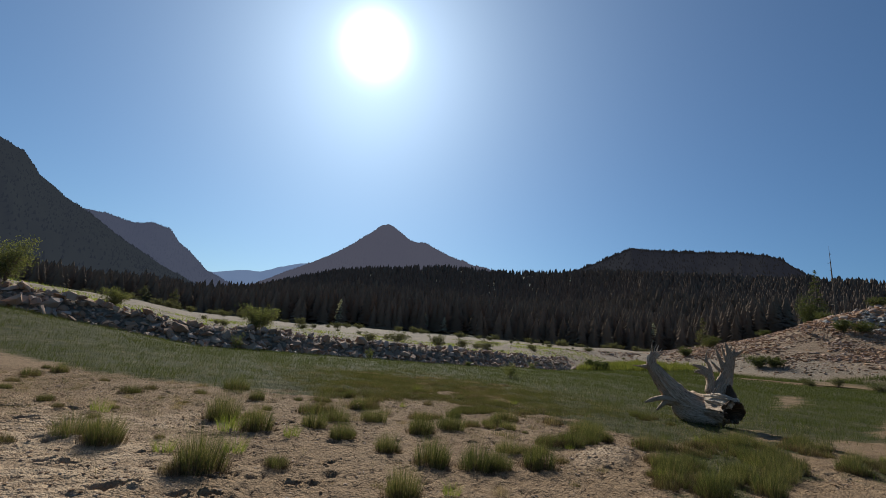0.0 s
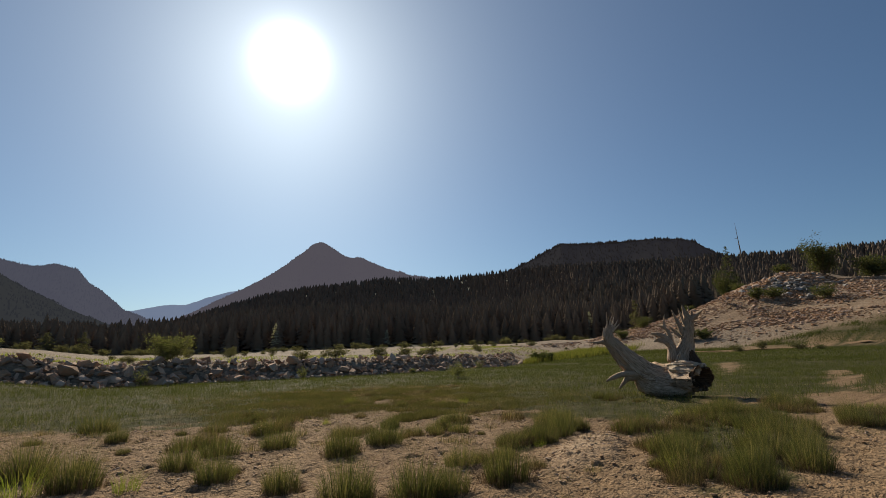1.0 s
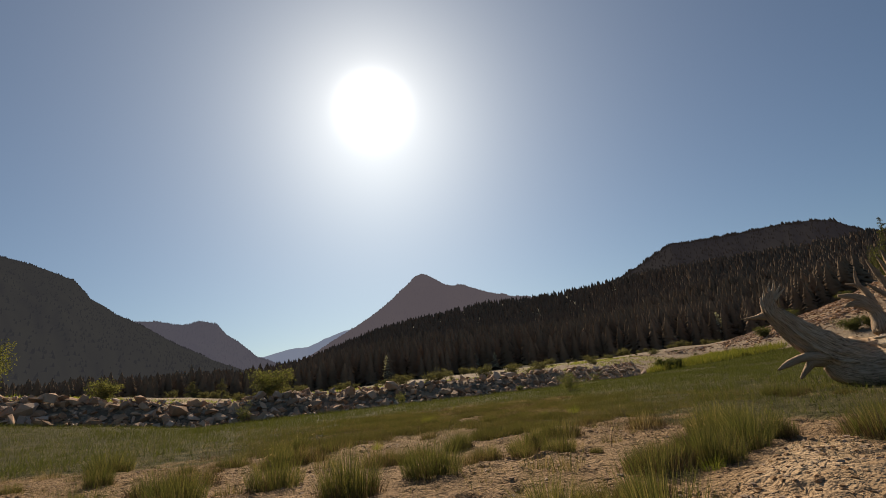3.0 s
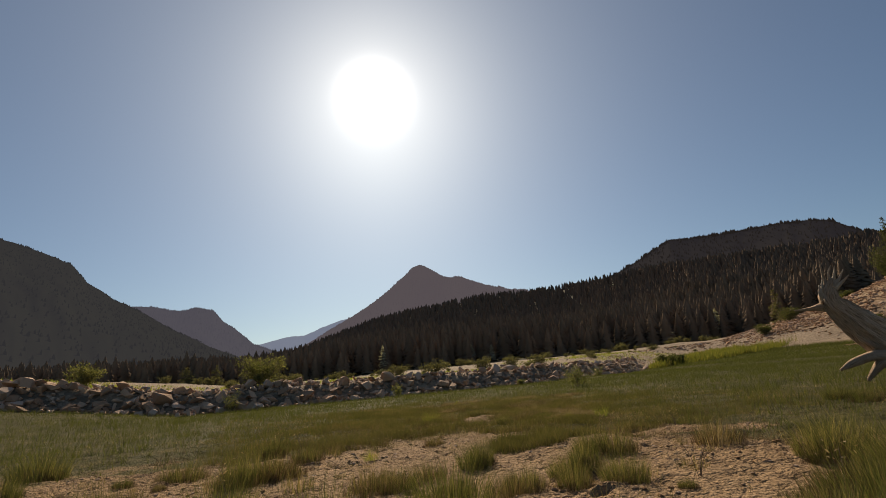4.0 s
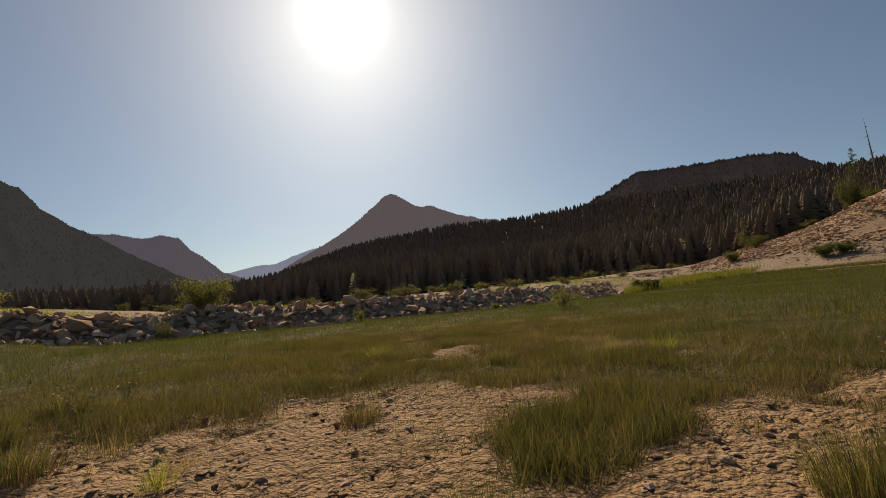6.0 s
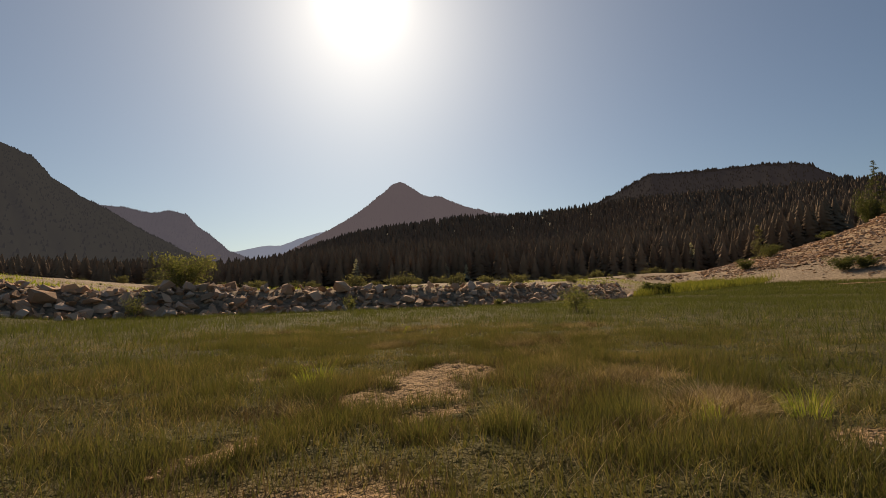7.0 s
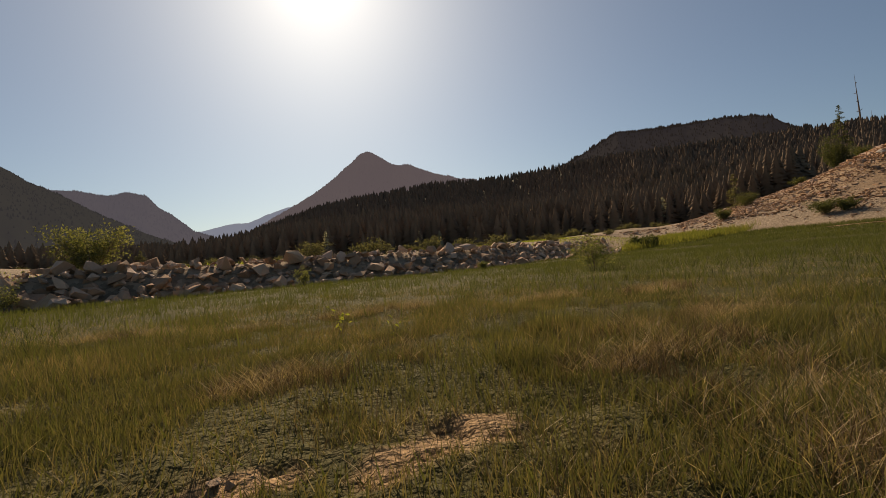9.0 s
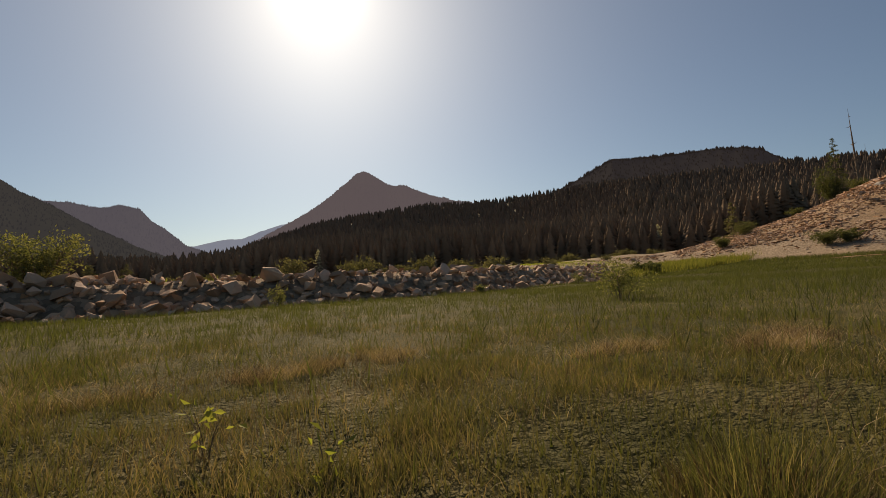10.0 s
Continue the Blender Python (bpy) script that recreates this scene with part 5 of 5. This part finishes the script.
DEAD = [mesh_of("dry_thatch", *tuft_mesh(n, h, w, THATCH, 520 + n, 0.55), THATCH) for n, h, w in ((520, 0.19, 0.42), (600, 0.20, 0.52))]
TUFT_LABEL = ("dark green rush tuft growing out of cracked mud", "olive rush tuft growing out of cracked mud", "bright yellow-green grass tuft on cracked mud", "upright olive rush clump on bare mud",
              "dry straw-coloured grass clump on bare mud", "small sparse grass tuft on bare mud", "collapsed heap of pale dry grass", "dense dark green rush tuft standing on cracked mud", "spreading dark green rush tuft standing on cracked mud")


def tuft(x, y, kind, size):
    ob = tagged(new("grass_tuft", TUFTS[kind]), TUFT_LABEL[kind], "grass tuft", "tufts on the mud")
    if kind in (0, 1, 3, 7, 8):
        tagged(child("dry_thatch", DEAD[kind % 2], ob), "dry brown blades round the foot", kind="stuff")
    ob.matrix_world = stand(x, y, (x * 977 + y * 613) % 360, size, 0.0)


for x, y, kind, size in ((0.29, 5.5, 7, 1.25), (-0.76, 6.8, 7, 1.05), (-1.12, 7.3, 8, 1.0), (-1.07, 9.1, 2, 1.2), (0.71, 6.3, 2, 1.15), (-0.08, 6.4, 2, 1.0), (2.2, 4.35, 7, 0.9), (2.72, 4.2, 2, 0.8), (8.3, 7.6, 8, 1.0)):
    tuft(x, y, kind, size)
for x, y, kind, size in ((0.71, 8.5, 7, 1.25), (1.15, 7.6, 7, 1.1), (1.56, 7.05, 2, 1.0), (2.13, 7.9, 7, 1.0), (2.34, 7.0, 7, 0.9), (2.66, 8.5, 8, 0.95), (2.78, 6.2, 7, 0.8), (3.94, 7.45, 7, 1.1), (4.73, 7.75, 8, 1.05), (3.09, 5.4, 7, 1.1), (3.64, 5.15, 7, 1.1)):
    tuft(x, y, kind, size)
for x, y, kind, size in ((0.74, 7.5, 2, 1.5), (1.33, 12.7, 8, 1.2), (1.57, 10.9, 7, 0.75), (3.47, 8.6, 8, 1.0), (1.03, 12.0, 5, 1.0), (0.55, 12.8, 5, 1.2), (3.56, 9.9, 7, 0.75), (4.6, 5.0, 7, 1.05), (3.95, 5.04, 7, 0.8), (4.69, 5.85, 8, 0.75), (7.78, 7.42, 8, 0.9), (7.89, 6.83, 5, 1.2)):
    tuft(x, y, kind, size)
for x, y, kind, size in ((-0.83, 11.4, 1, 0.9), (-3.0, 13.8, 1, 1.0), (-2.6, 14.6, 0, 1.0), (3.32, 4.1, 4, 0.7), (1.31, 11.92, 5, 1.2), (1.57, 12.6, 5, 1.2), (2.42, 9.38, 1, 1.2), (2.7, 9.5, 3, 1.1), (3.08, 8.55, 5, 1.2)):
    tuft(x, y, kind, size)
for x, y, kind, size in ((4.98, 5.79, 3, 0.6), (5.33, 5.84, 1, 0.65), (5.24, 5.23, 3, 0.55), (6.12, 6.46, 1, 1.0), (6.51, 6.44, 0, 1.1), (6.8, 6.6, 3, 1.0), (7.32, 6.79, 1, 1.0), (7.59, 6.53, 0, 0.8), (8.12, 6.02, 1, 1.3), (8.4, 6.1, 3, 1.2), (8.62, 6.0, 0, 1.0), (5.53, 4.73, 5, 0.9), (5.45, 7.19, 5, 1.3), (5.57, 6.91, 5, 1.3)):
    tuft(x, y, kind, size)
for x, y, kind, size in ((3.74, 10.13, 1, 1.2), (3.95, 10.2, 3, 1.0), (4.04, 9.42, 5, 1.3), (4.33, 11.08, 1, 0.8), (4.02, 11.88, 0, 0.8), (4.67, 11.37, 5, 1.0), (4.96, 10.56, 2, 0.7), (4.55, 8.84, 3, 0.9), (4.75, 8.92, 1, 0.8), (5.08, 9.05, 3, 0.75), (3.47, 10.0, 4, 0.9), (3.05, 11.0, 1, 1.0), (4.46, 9.69, 5, 0.5), (5.6, 9.2, 8, 0.62), (5.72, 9.3, 7, 0.6), (5.05, 8.38, 3, 0.6)):
    tuft(x, y, kind, size)
for x, y, kind, size in ((5.32, 8.09, 3, 0.8), (5.5, 8.15, 1, 0.7), (5.96, 8.25, 8, 0.62), (6.15, 7.85, 8, 0.66), (6.2, 8.35, 7, 0.6), (6.8, 9.0, 8, 0.7), (6.3, 7.9, 4, 0.9), (6.93, 8.85, 1, 1.0), (6.43, 8.23, 5, 0.6), (7.79, 8.41, 4, 1.25), (7.95, 8.5, 3, 1.0), (6.83, 7.85, 5, 1.0), (4.15, 13.0, 1, 0.8), (7.0, 13.95, 2, 1.2), (7.12, 14.05, 3, 0.6), (6.86, 14.67, 1, 0.7), (7.29, 14.0, 5, 0.9), (7.43, 13.98, 5, 0.9), (7.84, 14.15, 5, 0.7), (8.17, 14.6, 1, 0.6), (7.25, 13.3, 5, 0.8), (7.55, 13.15, 5, 0.9)):
    tuft(x, y, kind, size)
for x, y, kind, size in ((8.24, 13.23, 3, 0.55), (8.4, 13.1, 1, 0.6), (9.12, 13.4, 6, 0.6), (8.82, 12.98, 6, 0.7), (9.54, 14.4, 6, 0.7), (11.34, 16.07, 6, 0.9), (11.5, 15.9, 6, 0.8), (10.42, 15.8, 4, 0.7), (10.27, 16.48, 1, 0.8), (9.4, 14.0, 4, 0.8), (12.8, 17.6, 6, 1.0)):
    tuft(x, y, kind, size)
for x, y, kind, size in ((8.75, 12.0, 6, 1.15), (9.05, 12.05, 6, 1.25), (9.2, 12.2, 6, 1.0), (8.25, 11.95, 8, 0.5), (7.6, 12.15, 8, 0.5), (9.15, 11.6, 2, 0.9), (8.6, 11.75, 2, 0.8), (7.2, 12.3, 1, 0.6)):
    tuft(x, y, kind, size)
# the rushes of the grassy islands
r_ = np.random.default_rng(93)
for e, n in ((GRASSY[0], 16), (GRASSY[1], 84), (GRASSY[2], 22), (GRASSY[6], 9), ((12.6, 9.2, 1.0, 0.4, 60), 6), ((10.8, 6.3, 0.8, 0.3, 10), 5)):
    for k in range(n):
        a, d = r_.random() * 6.283, math.sqrt(r_.random())
        u, v = math.cos(a) * d * e[2], math.sin(a) * d * e[3]
        c_, s_ = math.cos(radians(e[4])), math.sin(radians(e[4]))
        tuft(e[0] + 1.15 * (u * c_ - v * s_), e[1] + 1.15 * (u * s_ + v * c_), int(r_.choice([7, 8, 8, 1, 1, 3, 3, 2, 5])), r_.uniform(0.55, 1.1))
r_ = np.random.default_rng(91)
count = 0
while count < 110:
    x, y = r_.uniform(-4, 10.5), r_.uniform(3.5, 16)
    if float(grassy(np.float64(x), np.float64(y))) > 0.5 or to_path(np.array([x]), np.array([y]))[0] < 0.6:
        continue
    if r_.random() > 0.25 + 0.75 * min(1.0, max(0.0, (y - 5) / 6)):
        continue
    tuft(x, y, int(r_.choice([1, 3, 4, 5, 5, 5])), r_.uniform(0.25, 0.7))
    count += 1


# ---- small weeds ----

def weed(x, y, height, count_, leaf, mat, label, name, seed, per_leaf=False):
    r = np.random.default_rng(seed)
    s = empty(name, stand(x, y), label, "weed")
    tips, k = [], 0
    for j in range(4):
        a = r.random() * 6.283
        e = np.array([math.cos(a) * height * 0.35, math.sin(a) * height * 0.35, height * r.uniform(0.65, 1.0)])
        rows = spline([(0, 0, -0.02, 0.0025), (*(e * [0.35, 0.35, 0.55]), 0.002), (*e, 0.001)], 7)
        v, f = tube(rows[:, :3], rows[:, 3], 4)
        child("stalk", mesh_of("stalk", v, f, TWIG), s)
        tips += [rows[q][:3] for q in (3, 4, 5, 6, 6)]
    tips = np.array(tips)
    pick = tips[r.integers(0, len(tips), count_)]
    v, f = leaves(pick, leaf, 0.03, seed)
    if per_leaf:
        for q in range(count_):
            child("leaf", mesh_of("leaf", v[q * 4:q * 4 + 4], np.array([(0, 1, 2), (0, 2, 3)]), mat), s)
    else:
        child("leaves", mesh_of("leaves", v, f, mat), s)


weed(9.16, 17.64, 0.22, 20, 0.045, FRESH, "young willow shoot with bright green leaves in grass", "willow_shoot", 601, True)
weed(9.45, 17.25, 0.12, 10, 0.04, FRESH, "young willow shoot with bright green leaves in grass", "willow_shoot", 602, True)
for k, (x, y) in enumerate(((4.47, 13.4), (7.06, 6.92), (4.39, 12.14), (4.15, 12.98), (8.7, 9.69), (11.7, 24.0), (3.5, 9.6), (6.6, 7.6))):
    weed(x, y, 0.30, 18, 0.028, STRAW, "thin weed with small pale leaves", "pale_weed", 610 + k)


# ---- clods and stones on the mud ----
CLODS = [mesh_of("mud_clod", v * [1, 1, 0.5], f, CLOD, False) for v, f in STONES[:4]]
for k, (x, y, size) in enumerate(((5.78, 7.7, 0.16), (5.58, 7.8, 0.12), (4.51, 9.93, 0.1), (4.27, 10.04, 0.1), (6.19, 8.22, 0.2), (5.37, 9.24, 0.08), (8.2, 13.96, 0.10), (8.45, 13.9, 0.07), (8.34, 13.87, 0.06), (8.0, 13.6, 0.08))):
    ob = tagged(new("mud_clod", CLODS[k % 4]), "dark dried clod lying on tan mud", "clod", "clods on the mud")
    ob.matrix_world = Matrix.LocRotScale((x, y, float(ground_z(x, y)) + size * 0.06), Euler((0.1 * (k % 3), 0.1, k * 1.7)), (size * 0.8, size * 0.45, size * 0.35))



def crumbs():
    r = np.random.default_rng(57)
    x, y = r.uniform(-3, 10.5, 45000), r.uniform(3, 16, 45000)
    k = (r.random(45000) < (1 - grassy(x, y)) * (0.15 + 0.85 * sstep(0.45, 0.7, vnoise(x / 0.5, y / 0.5, 231)))) & (to_path(x, y) > 0.35)
    x, y = x[k], y[k]
    s = 0.010 + 0.042 * r.random(len(x)) ** 3
    chunks = []
    for j in range(4):
        q = np.arange(len(x)) % 4 == j
        chunks.append(scattered(*STONES[j], np.stack([x[q], y[q], ground_z(x[q], y[q]) + s[q] * 0.05], -1), np.stack([s[q] * 1.2, s[q], s[q] * 0.6], -1), r.random(q.sum()) * 6.28))
    v, f = merged(chunks)
    tagged(new("mud_crumbs", mesh_of("mud_crumbs", v, f, CLOD)), "small dried crumbs of mud on the flat", "crumbs", kind="stuff")


crumbs()
